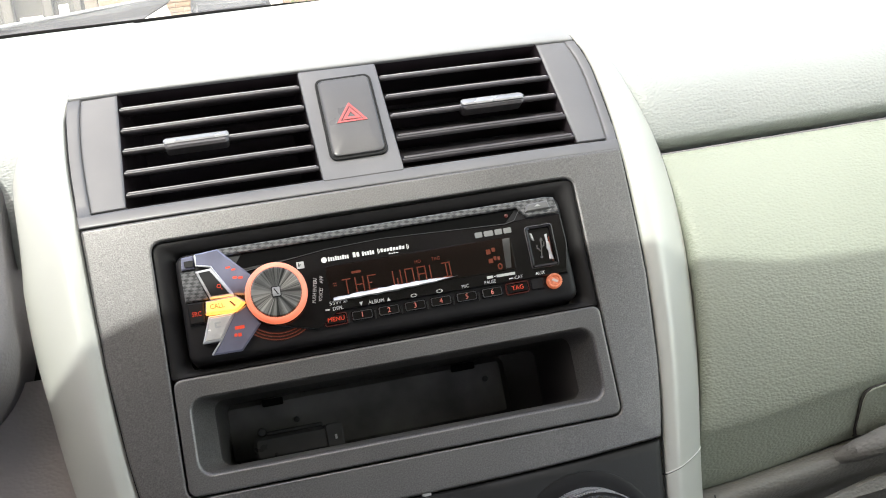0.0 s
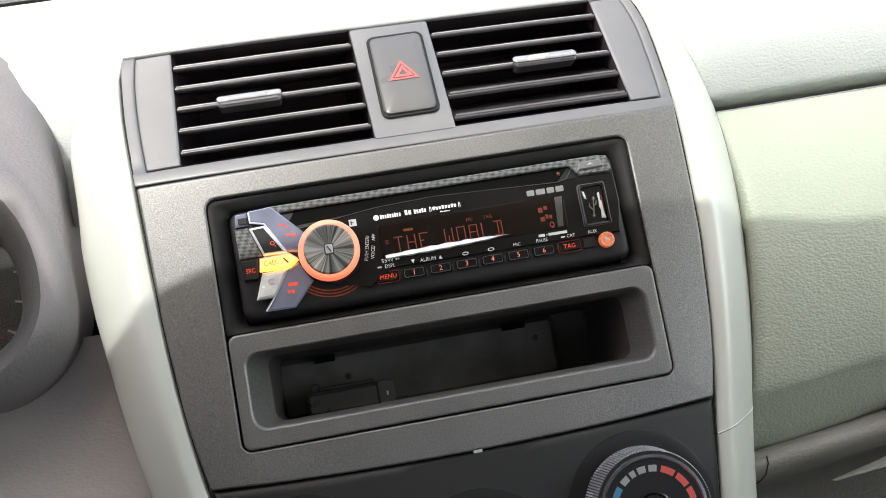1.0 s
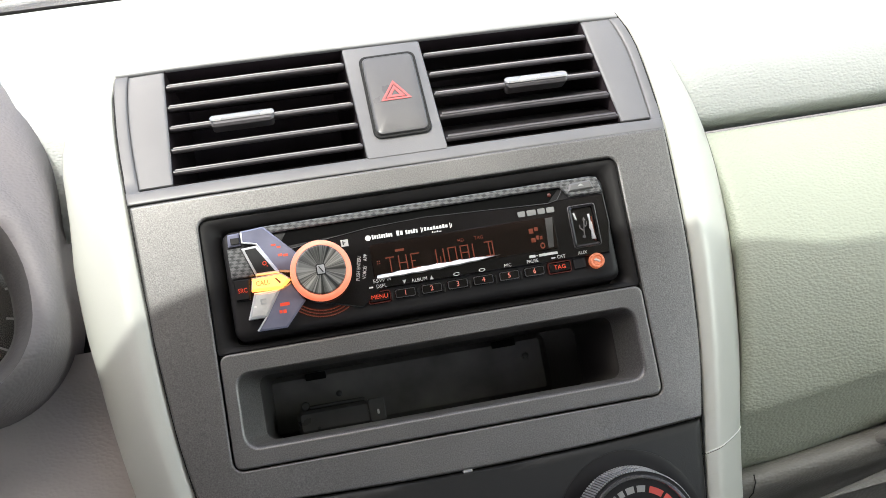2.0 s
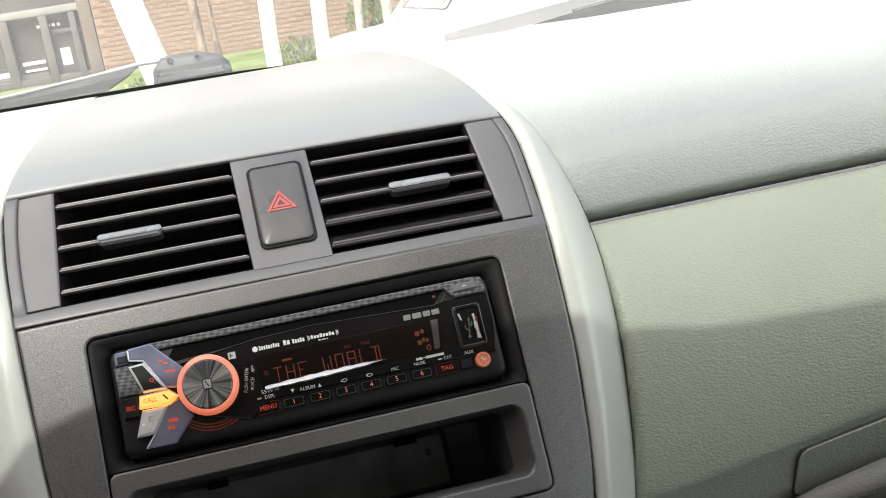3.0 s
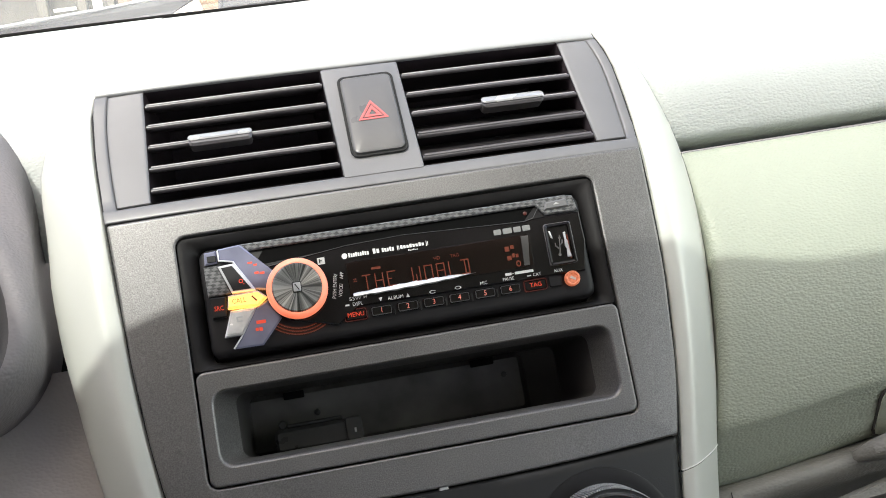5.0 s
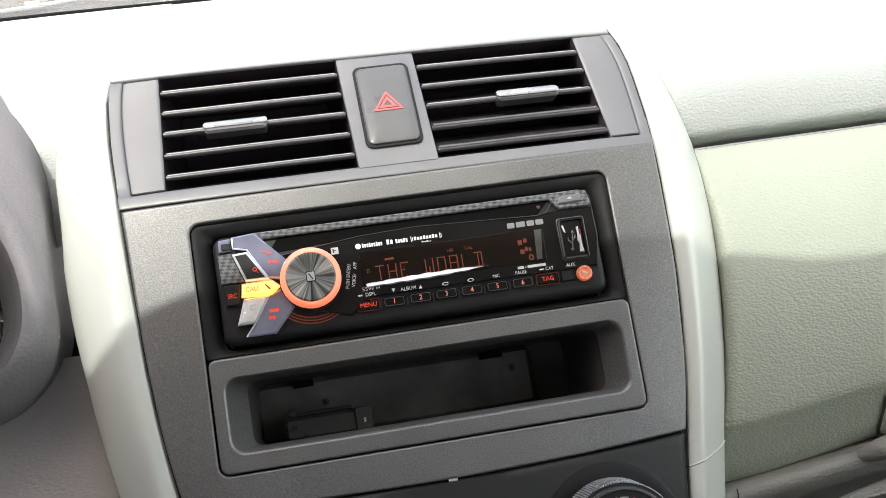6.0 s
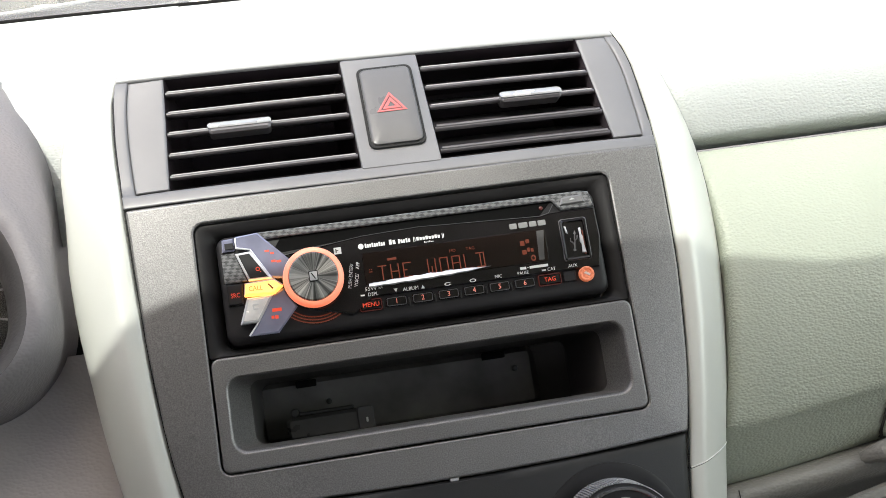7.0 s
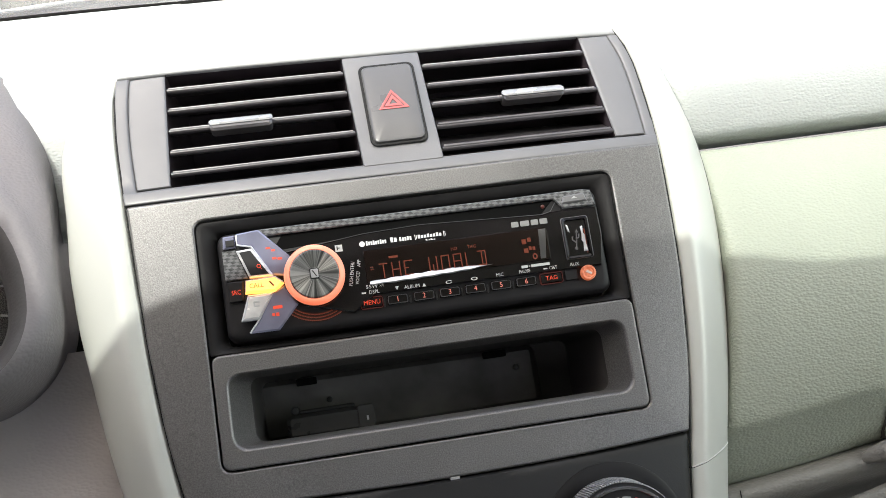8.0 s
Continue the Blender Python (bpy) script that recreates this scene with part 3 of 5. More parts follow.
for a in (0, 180, 270):
    d = Vector((math.cos(radians(a)), 0, math.sin(radians(a))))
    part("spoke", tube([WC + d * 0.05 + Vector((0, 0.03, 0)), WC + d * 0.12 + Vector((0, 0.012, 0)), WC + d * 0.182], [0.02, 0.014, 0.011], 8), M_CHAR, wheel)

part("column", tube([WC + Vector((0, 0.05, 0)), WC + Vector((0, 0.12, 0.0)), Vector((WC.x, 0.06, WC.z + 0.01))], [0.055, 0.07, 0.075], 20), M_CHAR, wheel, "dark column shroud")
part("stalk", tube([(-0.33, -0.03, -0.105), (-0.27, -0.045, -0.098), (-0.215, -0.050, -0.0895), (-0.186, -0.050, -0.0850), (-0.180, -0.050, -0.0842)], [0.006, 0.007, 0.0085, 0.0095, 0.006], 14), M_CHAR, wheel, "dark wiper stalk")

# ---- centre panel round the radio ----
def widen(x, z):
    """Pull the panel's sides to the trim's inner edge."""
    edge = inner_x(1 if x > 0 else -1, z) - 0.0012
    return x * edge / 0.122


def panel_y(x, z):
    return 0.0025 * (abs(x) / 0.122) ** 4


center = thing("center_panel", (0, 0.03, -0.0955), "graphite-grey painted centre console panel round the radio", "console panel")
hole = (-0.0942, 0.0940, -0.0787, 0.0300)
oz0, oz1 = -0.0950, 0.0402
ex = lambda d, z0=oz0, z1=oz1: (-0.122 + d, 0.122 - d, z0 + d, z1 - d)
loops = [rr(*ex(0), 0.0012, 0.02, 4, 14, widen), rr(*ex(0), 0.0012, lambda x, z: panel_y(x, z) + 0.0012, 4, 14, widen),
         rr(*ex(0.0004), 0.001, lambda x, z: panel_y(x, z) + 0.0003, 4, 14, widen), rr(*ex(0.001), 0.001, panel_y, 4, 14, widen), rr(*ex(0.0014), 0.001, panel_y, 4, 14, widen)]
for k in (0.25, 0.5, 0.75):
    e, h = ex(0.0014), hole
    q = [a + (b - a) * k for a, b in zip(e, h)]
    loops.append(rr(*q, 0.001 + 0.0035 * k, panel_y, 4, 14, lambda x, z, k=k: widen(x, z) * (1 - k) + x * k))
grown = lambda d: (hole[0] - d, hole[1] + d, hole[2] - d, hole[3] + d)
loops += [rr(*grown(0.0012), 0.0056, panel_y, 4, 14), rr(*grown(0.0008), 0.0052, panel_y, 4, 14)]


def sagged(bm):
    """The lower edge of the panel climbs a little towards both sides."""
    for v in bm.verts:
        v.co.z += 0.0040 * (v.co.x / 0.112) ** 2 * min(1, max(0, (-0.0787 - v.co.z) / 0.0163))
    return bm


part("surround", sagged(loft(loops)), M_CONSOLE, center, "", 50)
part("opening_lip", sagged(loft([rr(*grown(0.0008), 0.0052, panel_y, 4, 14), rr(*grown(0.0003), 0.0048, lambda x, z: panel_y(x, z) + 0.0002, 4, 14),
                                 rr(*hole, 0.0045, 0.0012, 4, 14), rr(*hole, 0.0045, 0.03, 4, 14)])), M_CONSOLE, center, "rounded lip of the opening", 50)

# ---- storage pocket under the radio ----
pocket = thing("storage_pocket", (0, 0.05, -0.0775), "graphite-grey open storage pocket below the radio", "storage pocket")
kz = (-0.0780, -0.0296)
box = [rr(-0.0932, 0.0932, *kz, 0.0035, 0.02, 5, 8), rr(-0.0932, 0.0932, *kz, 0.0035, 0.0007, 5, 8), rr(-0.0929, 0.0929, kz[0] + 0.0003, kz[1] - 0.0003, 0.0033, 0.0002, 5, 8),
       rr(-0.0924, 0.0924, kz[0] + 0.0008, kz[1] - 0.0008, 0.003, 0.0, 5, 8), rr(-0.0920, 0.0920, kz[0] + 0.0012, kz[1] - 0.0012, 0.003, 0.0, 5, 8),
       rr(-0.0886, 0.0886, -0.0713, -0.0374, 0.0064, 0.0, 5, 8), rr(-0.0882, 0.0882, -0.0709, -0.0378, 0.0062, 0.0, 5, 8), rr(-0.0874, 0.0874, -0.0702, -0.0383, 0.0060, 0.0006, 5, 8),
       rr(-0.0868, 0.0868, -0.0694, -0.0387, 0.0057, 0.0020, 5, 8), rr(-0.0866, 0.0866, -0.0693, -0.0388, 0.0057, 0.0026, 5, 8), rr(-0.0790, 0.0800, -0.0680, -0.0400, 0.0045, 0.014, 5, 8)]
part("frame", loft(box), M_CONSOLE, pocket, "", 42)
inner = [rr(-0.0790, 0.0800, -0.0680, -0.0400, 0.0045, 0.0141, 5, 8), rr(-0.0780, 0.0790, -0.0685, -0.0398, 0.004, 0.016, 5, 8), rr(-0.0765, 0.0775, -0.0690, -0.0392, 0.004, 0.075, 5, 8)]
part("bin", loft(inner, False, True), material("dark pocket plastic", (0.048, 0.045, 0.043), 0.5, mottle=(18, 0.25), grain=(900, 0.0001, "fine")), pocket, "dark hollow bin", 50)
for x0, x1 in ((-0.0600, -0.0500), (0.0330, 0.0445)):
    part("clip_slot", slab(x0, x1, -0.0436, -0.0402, 0.0650, 0.0682, 0.0006, 0.0003), M_SLOT, pocket, "black clip slot")
part("rear_panel", slab(-0.0800, 0.0600, -0.0694, -0.0390, 0.0680, 0.0748, 0.0045, 0.003, 6), material("grey mount plastic", (0.085, 0.080, 0.075), 0.38, mottle=(45, 0.45)), pocket, "grey plate at the back of the bin")
for x, z in ((-0.045, -0.052), (0.049, -0.0495)):
    part("screw", turned(x, z, [(0.0016, 0.0681), (0.0014, 0.0675), (0.0008, 0.0673)], 14), M_CHAR, pocket)

M_DEVICE = material("satin dark device plastic", (0.042, 0.041, 0.041), 0.3, mottle=(60, 0.2))
gadget = thing("small_device", (-0.045, 0.045, -0.069), "small black plastic device lying in the pocket", "device")
part("case", slab(-0.066, -0.026, -0.0688, -0.0580, 0.038, 0.062, 0.0028, 0.0016, 5), M_DEVICE, gadget)
part("end_cap", slab(-0.0335, -0.0255, -0.0684, -0.0575, 0.0372, 0.060, 0.0015, 0.0006), M_DEVICE, gadget)
part("slot", slab(-0.0296, -0.0286, -0.0650, -0.0628, 0.0368, 0.0374, 0.0003, 0.0001), M_TAB, gadget, "small metal slot")
part("ridge", slab(-0.060, -0.034, -0.0580, -0.0560, 0.042, 0.058, 0.0009, 0.0006), M_CHAR, gadget)
part("plug", turned(-0.0615, -0.0560, [(0.0022, 0.050), (0.0022, 0.0435), (0.0017, 0.0428), (0.0006, 0.0428)], 14), M_CHAR, gadget, "round plug end")

# ---- climate panel ----
climate = thing("climate_panel", (0, 0.03, -0.27), "charcoal climate control panel with rotary dials", "control panel")


def climate_y(x, z):
    return 0.0045 * (abs(x) / 0.122) ** 3 + max(0.0, (-0.12 - z) * 0.08)


cw = lambda d, z0=-0.27, z1=-0.0956: (-0.122 + d, 0.122 - d, z0 + d, z1 - d)
bm = loft([rr(*cw(0), 0.001, 0.02, 3, 20, widen), rr(*cw(0), 0.001, lambda x, z: climate_y(x, z) + 0.0012, 3, 20, widen), rr(*cw(0.001), 0.001, climate_y, 3, 20, widen),
                     *[rr(*cw(d), 0.001, climate_y, 3, 20, widen) for d in (0.004, 0.01, 0.018, 0.028, 0.04, 0.055, 0.07, 0.086)]], False, True)
for v in bm.verts:
    v.co.z += 0.0040 * (v.co.x / 0.112) ** 2 * min(1, max(0, (v.co.z + 0.13) / 0.0344))
part("fascia", bm, M_CHAR, climate, "", 50)


def dial(x, z, marks):
    ring = lambda r, d: [Vector((q, climate_y(q, w) + d, w)) for q, w in [(x + r * math.cos(2 * math.pi * k / 56), z + r * math.sin(2 * math.pi * k / 56)) for k in range(56)]]
    part("recess", loft([ring(0.0326, 0.001), ring(0.0324, -0.0003), ring(0.0313, -0.0006), ring(0.0285, -0.0004), ring(0.0245, -0.0003)]), M_BLACK, climate, "black ring standing for the shaded dial recess")
    y = climate_y(x, z)
    knob = part("dial", turned(x, z, [(0.0252, y), (0.0247, y - 0.012), (0.0238, y - 0.0165), (0.0240, y - 0.0175)], 64, cap1=True), M_BLACK, climate, "black rotary dial")
    bm = bmesh.new()
    for k in range(130):
        a = 2 * math.pi * k / 130
        d, e = Vector((math.cos(a), 0, math.sin(a))), Vector((-math.sin(a), 0, math.cos(a)))
        c = Vector((x, 0, z))
        q = [c + d * r + e * s * 0.7 + Vector((0, yy, 0)) for r, s, yy in ((0.0252, -0.0005, y - 0.001), (0.0252, 0.0005, y - 0.001), (0.0240, 0.0005, y - 0.0162), (0.0240, -0.0005, y - 0.0162))]
        o = [p + d * 0.0006 for p in q]
        loft([q, o], False, True, bm=bm)
    tagged(part("grip", bm, M_TAB, knob, "silver-grey ribbed grip"), kind="stuff")
    part("rim", loft([[Vector((x + r * math.cos(2 * math.pi * k / 64), yy, z + r * math.sin(2 * math.pi * k / 64))) for k in range(64)] for r, yy in ((0.0230, y - 0.0172), (0.0225, y - 0.0182), (0.0213, y - 0.0182), (0.0207, y - 0.0174))]), M_DARKCHROME, knob, "polished rim")
    part("cap", turned(x, z, [(0.0077, y - 0.0174), (0.0077, y - 0.0178), (0.0071, y - 0.0180), (0.0054, y - 0.0172)], 32), M_GLOSS, knob)
    for a0, a1, mat in marks:
        bm = bmesh.new()
        arc = lambda r, yy: [Vector((x + r * math.cos(radians(a0 + (a1 - a0) * k / 6)), yy, z + r * math.sin(radians(a0 + (a1 - a0) * k / 6)))) for k in range(7)]
        loft([arc(0.0156, y - 0.0174), arc(0.0156, y - 0.0178), arc(0.0183, y - 0.0178), arc(0.0183, y - 0.0174)], closed=False, bm=bm)
        part("scale_mark", bm, mat, knob)


marks = [(76, 88, M_DIALMARK), (92, 104, M_DIALMARK), (108, 116, M_DIALMARK), (120, 132, M_DIALMARK), (138, 154, M_BLUE), (158, 190, M_BLUE), (50, 70, M_WARN), (26, 46, M_WARN), (-10, 22, M_WARN)]
dial(0.0682, -0.1312, marks)
dial(-0.003, -0.1425, [(84, 96, M_PRINT)])
dial(-0.0765, -0.1312, [(84, 96, M_PRINT)])
part("catch", slab(0.0005, 0.0045, -0.0960, -0.0945, 0.0005, 0.004, 0.0004, 0.0002), M_TAB, climate, "tiny seam catch")

# ---- vent bezel, vents and hazard switch ----
def lean(x, z):
    """Depth of the leaning vent face above the radio panel."""
    return 0.0012 + (z - 0.0405) * 0.39 + 0.0025 * (abs(x) / 0.122) ** 4


bezel = thing("vent_bezel", (0, 0.03, 0.0405), "smooth grey bezel round the centre air vents", "bezel")


SKEW = [(-0.10, 0.0005), (-0.018, -0.0017), (0.019, -0.0013), (0.10, -0.0030)]


def drop(x, z):
    """The vent face sits a little askew: its level lines fall towards the passenger."""
    return -x * (0.006 + 0.011 * min(1, (z - 0.04) / 0.065)) * (1 - min(1, max(0, (z - 0.115) / 0.06)))


def skewed(bm):
    """The upright lines of the vent face draw together a little towards the top."""
    for v in bm.verts:
        x, z = v.co.x, v.co.z
        v.co.x += (z - 0.045) / 0.062 * interp(SKEW, x)[0]
        v.co.z += drop(x, z)
        v.co.y += drop(x, z) * 0.39
    return bm


def flap_x(side, z):
    return edge_x(side, z) - (0.0050 if side > 0 else 0.0061)


def moulding(crown):
    """The skin round the vents: the rail below and a column on each side; or the crown that rolls over them to the windscreen."""
    bm = bmesh.new()
    face = [0.0406, 0.0410, 0.0418, 0.0455, 0.0462, 0.0466, 0.052, 0.058, 0.064, 0.070, 0.076, 0.082, 0.088, 0.094, 0.100, 0.1052, 0.1058]
    rows, lip = [], 0.0012 + (0.1058 - 0.0405) * 0.39
    for z in face:
        back = 0.0004 if z == 0.0406 else 0.0001 if z == 0.0410 else 0.0007 if z in (0.0466, 0.1058) else 0.0002 if z in (0.0462, 0.1052) else 0.0
        y0 = 0.0012 + (z - 0.0405) * 0.39 + back
        rows.append((z, y0, 1.0))
    if crown:
        rows[-1] = (0.1061, lip + 0.0034, 1.0)
        rows += [(0.1061, lip + 0.0020, 1.0), (0.1065, lip + 0.0012, 1.0), (0.1072, lip + 0.0009, 1.0), (0.1082, lip + 0.0011, 1.0)]
    rows.append((0.1096, 0.0284, 1.0))
    for f, u in CROWN:
        p = fu(0, f, u)
        rows.append((p.z, p.y, 1 - min(1.0, max(0.0, (f - 0.12) / 0.10))))
    col = [(0.0, 0.0005), (0.04, 0.0001), (0.12, 0.0), (0.45, 0.0), (0.80, 0.0), (0.90, 0.0002), (1.0, 0.0009)]
    grid = []
    for z, y, fade in rows:
        line = []
        el, er, fl, fr = -edge_x(-1, z), edge_x(1, z), -flap_x(-1, z), flap_x(1, z)
        inside = 0.0464 < z < 0.1060
        for k, d in col:
            line.append((el + (fl - el) * k, d if k < 0.3 or inside else 0.0))
        line += [(fl + (fr - fl) * k / 16, 0.0) for k in range(1, 16)]
        for k, d in col[::-1]:
            line.append((er + (fr - er) * k, d if k < 0.3 or inside else 0.0))
        grid.append([bm.verts.new((x, y + d + 0.0025 * (abs(x) / 0.122) ** 4 * fade + 0.39 * drop(x, z), z + drop(x, z))) for x, d in line])
    n = len(grid[0])
    for j, (a, b) in enumerate(zip(grid, grid[1:])):
        hollow = 5 <= j < 16
        if crown != (j >= 16):
            continue
        for i in range(n - 1):
            if hollow and 6 <= i < n - 7:
                continue
            bm.faces.new((a[i], a[i + 1], b[i + 1], b[i]))
    bmesh.ops.delete(bm, geom=[v for v in bm.verts if not v.link_faces], context="VERTS")
    rim = [e for e in bm.edges if len(e.link_faces) == 1 and not (crown and all(v.co.y > 0.30 or v.co.z < 0.109 and abs(v.co.x) < 0.105 for v in e.verts))]
    out = bmesh.ops.extrude_edge_only(bm, edges=rim)
    bmesh.ops.translate(bm, verts=[v for v in out["geom"] if isinstance(v, bmesh.types.BMVert)], vec=(0, 0.011, 0))
    return bm


part("moulding", moulding(False), M_BEZEL, bezel, "smooth grey moulding round the vents", 50)
part("crown", moulding(True), material("centre cover plastic", (0.328, 0.333, 0.341), 0.36, spec=0.6, mottle=(12, 0.05), grain=(1400, 0.00003, "fine")), bezel, "smooth light grey crown over the vents", 50)


def flap(side, x_in):
    """Side plate between vent and column; its outer edge follows the column."""
    rows = []
    zs = [0.0472, 0.0476, 0.052, 0.058, 0.064, 0.070, 0.076, 0.082, 0.088, 0.094, 0.100, 0.1050, 0.1054]
    for z in zs:
        xi = x_in + (z - 0.045) / 0.062 * interp(SKEW, x_in)[0]
        xo = side * (flap_x(side, z) - 0.0002)
        end = 0.0006 if z in (zs[0], zs[-1]) else 0.0
        zd = z + drop(x_in, z)
        rows.append([Vector((xi + (xo - xi) * k, lean(xi + (xo - xi) * k, zd) + d + end, zd)) for k, d in
                     ((0, 0.012), (0, 0.0011), (0.03, 0.0006), (0.08, 0.0005), (0.5, 0.0005), (0.92, 0.0005), (0.97, 0.0006), (1, 0.0010), (1, 0.012))])
    rows = [[p + Vector((0, 0.010, 0)) for p in rows[0]]] + rows + [[p + Vector((0, 0.010, 0)) for p in rows[-1]]]
    return loft(rows, closed=False)


part("flap", flap(-1, -0.1024), M_BEZEL, bezel, "flush side flap", 40)
part("flap", flap(1, 0.1015), M_BEZEL, bezel, "flush side flap", 40)
part("center_post", skewed(slab(-0.0170, 0.0194, 0.0456, 0.1052, -0.0003, 0.014, 0.001, 0.0004, 3, lean)), M_BEZEL, bezel)


shroud = lambda d: (lambda x, z: lean(x, z) + d)
part("shroud", skewed(loft([rr(-0.1150, 0.1125, 0.0462, 0.1068, 0.0008, shroud(0.0045), 2, 8), rr(-0.1150, 0.1125, 0.0462, 0.1068, 0.0008, shroud(0.030), 2, 8),
                            rr(-0.1140, 0.1115, 0.0470, 0.1066, 0.0008, 0.092, 2, 8)], False, True)), M_DUCT, bezel, "black shroud behind the vents")


def vent(x0, x1, tilt, tab, tall):
    v = thing("air_vent", ((x0 + x1) / 2, 0.04, 0.0486), "black air vent with five slats and a bright tab", "air vent", group="centre air vents")
    z0, z1 = 0.0473, 0.1064
    part("duct", skewed(loft([rr(x0, x1, z0, z1, 0.0008, lambda x, z: lean(x, z) + 0.001, 2, 4), rr(x0, x1, z0, z1, 0.0008, lambda x, z: lean(x, z) + 0.03, 2, 4),
                       rr(x0 + 0.004, x1 - 0.004, z0 + 0.004, z1 - 0.004, 0.0008, 0.085, 2, 4)], False, True)), M_DUCT, v, "deep black duct")
    for i, zm in enumerate((0.0971, 0.0860, 0.0752, 0.0643, 0.0535)):
        rise, low = tilt[i]
        z = zm - low
        # rounded nose, thin blade behind it
        prof = [(0.0022 - 0.0020 * math.sin(radians(q)), 0.0013 * math.cos(radians(q)) - 0.0002) for q in (0, 25, 50, 75, 100, 130, 160)]
        prof += [(0.022, rise - 0.0018), (0.022, rise)]
        loops = []
        for x in (x0 + 0.0004, x0 + 0.002, (x0 + x1) / 2, x1 - 0.002, x1 - 0.0004):
            loops.append([Vector((x, lean(x, z) + dy, z + dz)) for dy, dz in prof])
        slat = part("slat", skewed(loft(loops, True, True)), M_SLAT, v, "", 50)
        part("edge_highlight", skewed(tube([Vector((x, lean(x, z) + 0.0010, z + 0.0008)) for x in (x0 + 0.0012, (x0 + x1) / 2, x1 - 0.0012)], 0.00052 if low < 0.001 else 0.0010, 8)), M_SLATGLINT if low < 0.001 else M_SLATSOFT, slat, "front edge with its highlight painted pale")
    t0, t1 = tab
    z = 0.0752
    part("tab", skewed(slab(t0 + 0.0004, t1 - 0.0004, z - 0.0036, z + 0.0016, -0.0045, 0.0060, 0.0018, 0.0012, 4, lean)), M_SLATSOFT, v, "black slider tab", 40)
    # plate on the tab's front, laid back a little
    face = lambda x, q: lean(x, z) + 0.9 * (q - z)
    part("tab_plate", skewed(slab(t0, t1, z + 0.0024 - tall, z + 0.0024, -0.0052, -0.0028, 0.0016, 0.0008, 6, face)), M_PLATE, v, "bright silver plate with rounded ends", 40)


vent(-0.1022, -0.0172, [(0.0055, 0.0), (0.0055, 0.0), (0.0055, 0.0), (0.0058, 0.0002), (0.0060, 0.0003)], (-0.0832, -0.0540), 0.0034)
vent(0.0196, 0.1013, [(0.0085, 0.0003), (0.0090, 0.0003), (0.0095, 0.0004), (0.0105, 0.0015), (0.0110, 0.0026)], (0.0535, 0.0835), 0.0040)

hazard = thing("hazard_switch", (0.001, 0.02, 0.0565), "dark grey hazard light switch with red triangle", "switch")
hz = (-0.0108, 0.0133, 0.0562, 0.0983)
part("recess", slab(hz[0] - 0.0012, hz[1] + 0.0012, hz[2] - 0.0012, hz[3] + 0.0012, -0.0016, 0.006, 0.0035, 0.0003, 6, lean), M_LINT, hazard, "black gap round the key")


def key_y(d):
    return lambda x, z: lean(x, z) + d + 0.0012 * ((z - 0.077) / 0.02) ** 2


key = [rr(hz[0], hz[1], hz[2], hz[3], 0.003, key_y(0.004), 6, 6), rr(hz[0], hz[1], hz[2], hz[3], 0.003, key_y(-0.0030), 6, 6),
       rr(hz[0] + 0.0006, hz[1] - 0.0006, hz[2] + 0.0006, hz[3] - 0.0006, 0.0026, key_y(-0.0040), 6, 6), rr(hz[0] + 0.0014, hz[1] - 0.0014, hz[2] + 0.0014, hz[3] - 0.0014, 0.002, key_y(-0.0043), 6, 6),
       rr(hz[0] + 0.006, hz[1] - 0.006, hz[2] + 0.012, hz[3] - 0.012, 0.002, key_y(-0.0044), 6, 6)]
part("key", loft(key, False, True), material("dark grey key", (0.118, 0.115, 0.117), 0.30, mottle=(60, 0.06), grain=(1500, 0.00004, "fine")), hazard, "", 40)


def ring_tri(cx, cz, r0, r1):
    """Raised triangle outline that follows the curve of the key."""
    lp = lambda r, d: [Vector((x, key_y(d)(x, z), z)) for x, z in [(cx + 1.12 * (a * k + b * (1 - k)) * r, cz + 0.95 * (c * k + d2 * (1 - k)) * r)
                       for (a, c), (b, d2) in (((0, 1), (-0.866, -0.5)), ((-0.866, -0.5), (0.866, -0.5)), ((0.866, -0.5), (0, 1))) for k in (1, 0.75, 0.5, 0.25)]]
    return loft([lp(r0, -0.0042), lp(r0, -0.0047), lp(r1, -0.0047), lp(r1, -0.0042)])


M_TRI = material("red triangle print", (0.58, 0.115, 0.115), 0.45)
part("triangle", ring_tri(0.0012, 0.0766, 0.0073, 0.0054), M_TRI, hazard, "red outlined triangle")
part("inner_triangle", ring_tri(0.0012, 0.0766, 0.0044, 0.0020), M_TRI, hazard)

# ---- car radio ----
def mm(*pts):
    return [(x / 1000, z / 1000) for x, z in pts]


radio = thing("car_radio", (0, 0.03, -0.0288), "black single-slot car radio with orange lit knob and display", "car radio")
part("mounting_frame", loft([rr(-0.0938, 0.0937, -0.0293, 0.0294, 0.0014, 0.02, 5, 6), rr(-0.0938, 0.0937, -0.0293, 0.0294, 0.0014, 0.0030, 5, 6),
                             rr(-0.0930, 0.0930, -0.0288, 0.0287, 0.0016, 0.0026, 5, 6), rr(-0.0905, 0.0906, -0.0276, 0.0268, 0.0026, 0.0034, 5, 6),
                             rr(-0.0882, 0.0884, -0.0268, 0.0252, 0.0036, 0.0046, 5, 6), rr(-0.0862, 0.0866, -0.0262, 0.0236, 0.0040, 0.0066, 5, 6),
                             rr(-0.0860, 0.0864, -0.0260, 0.0234, 0.0040, 0.02, 5, 6)]), M_MOUNT, radio, "matt black mounting frame", 50)
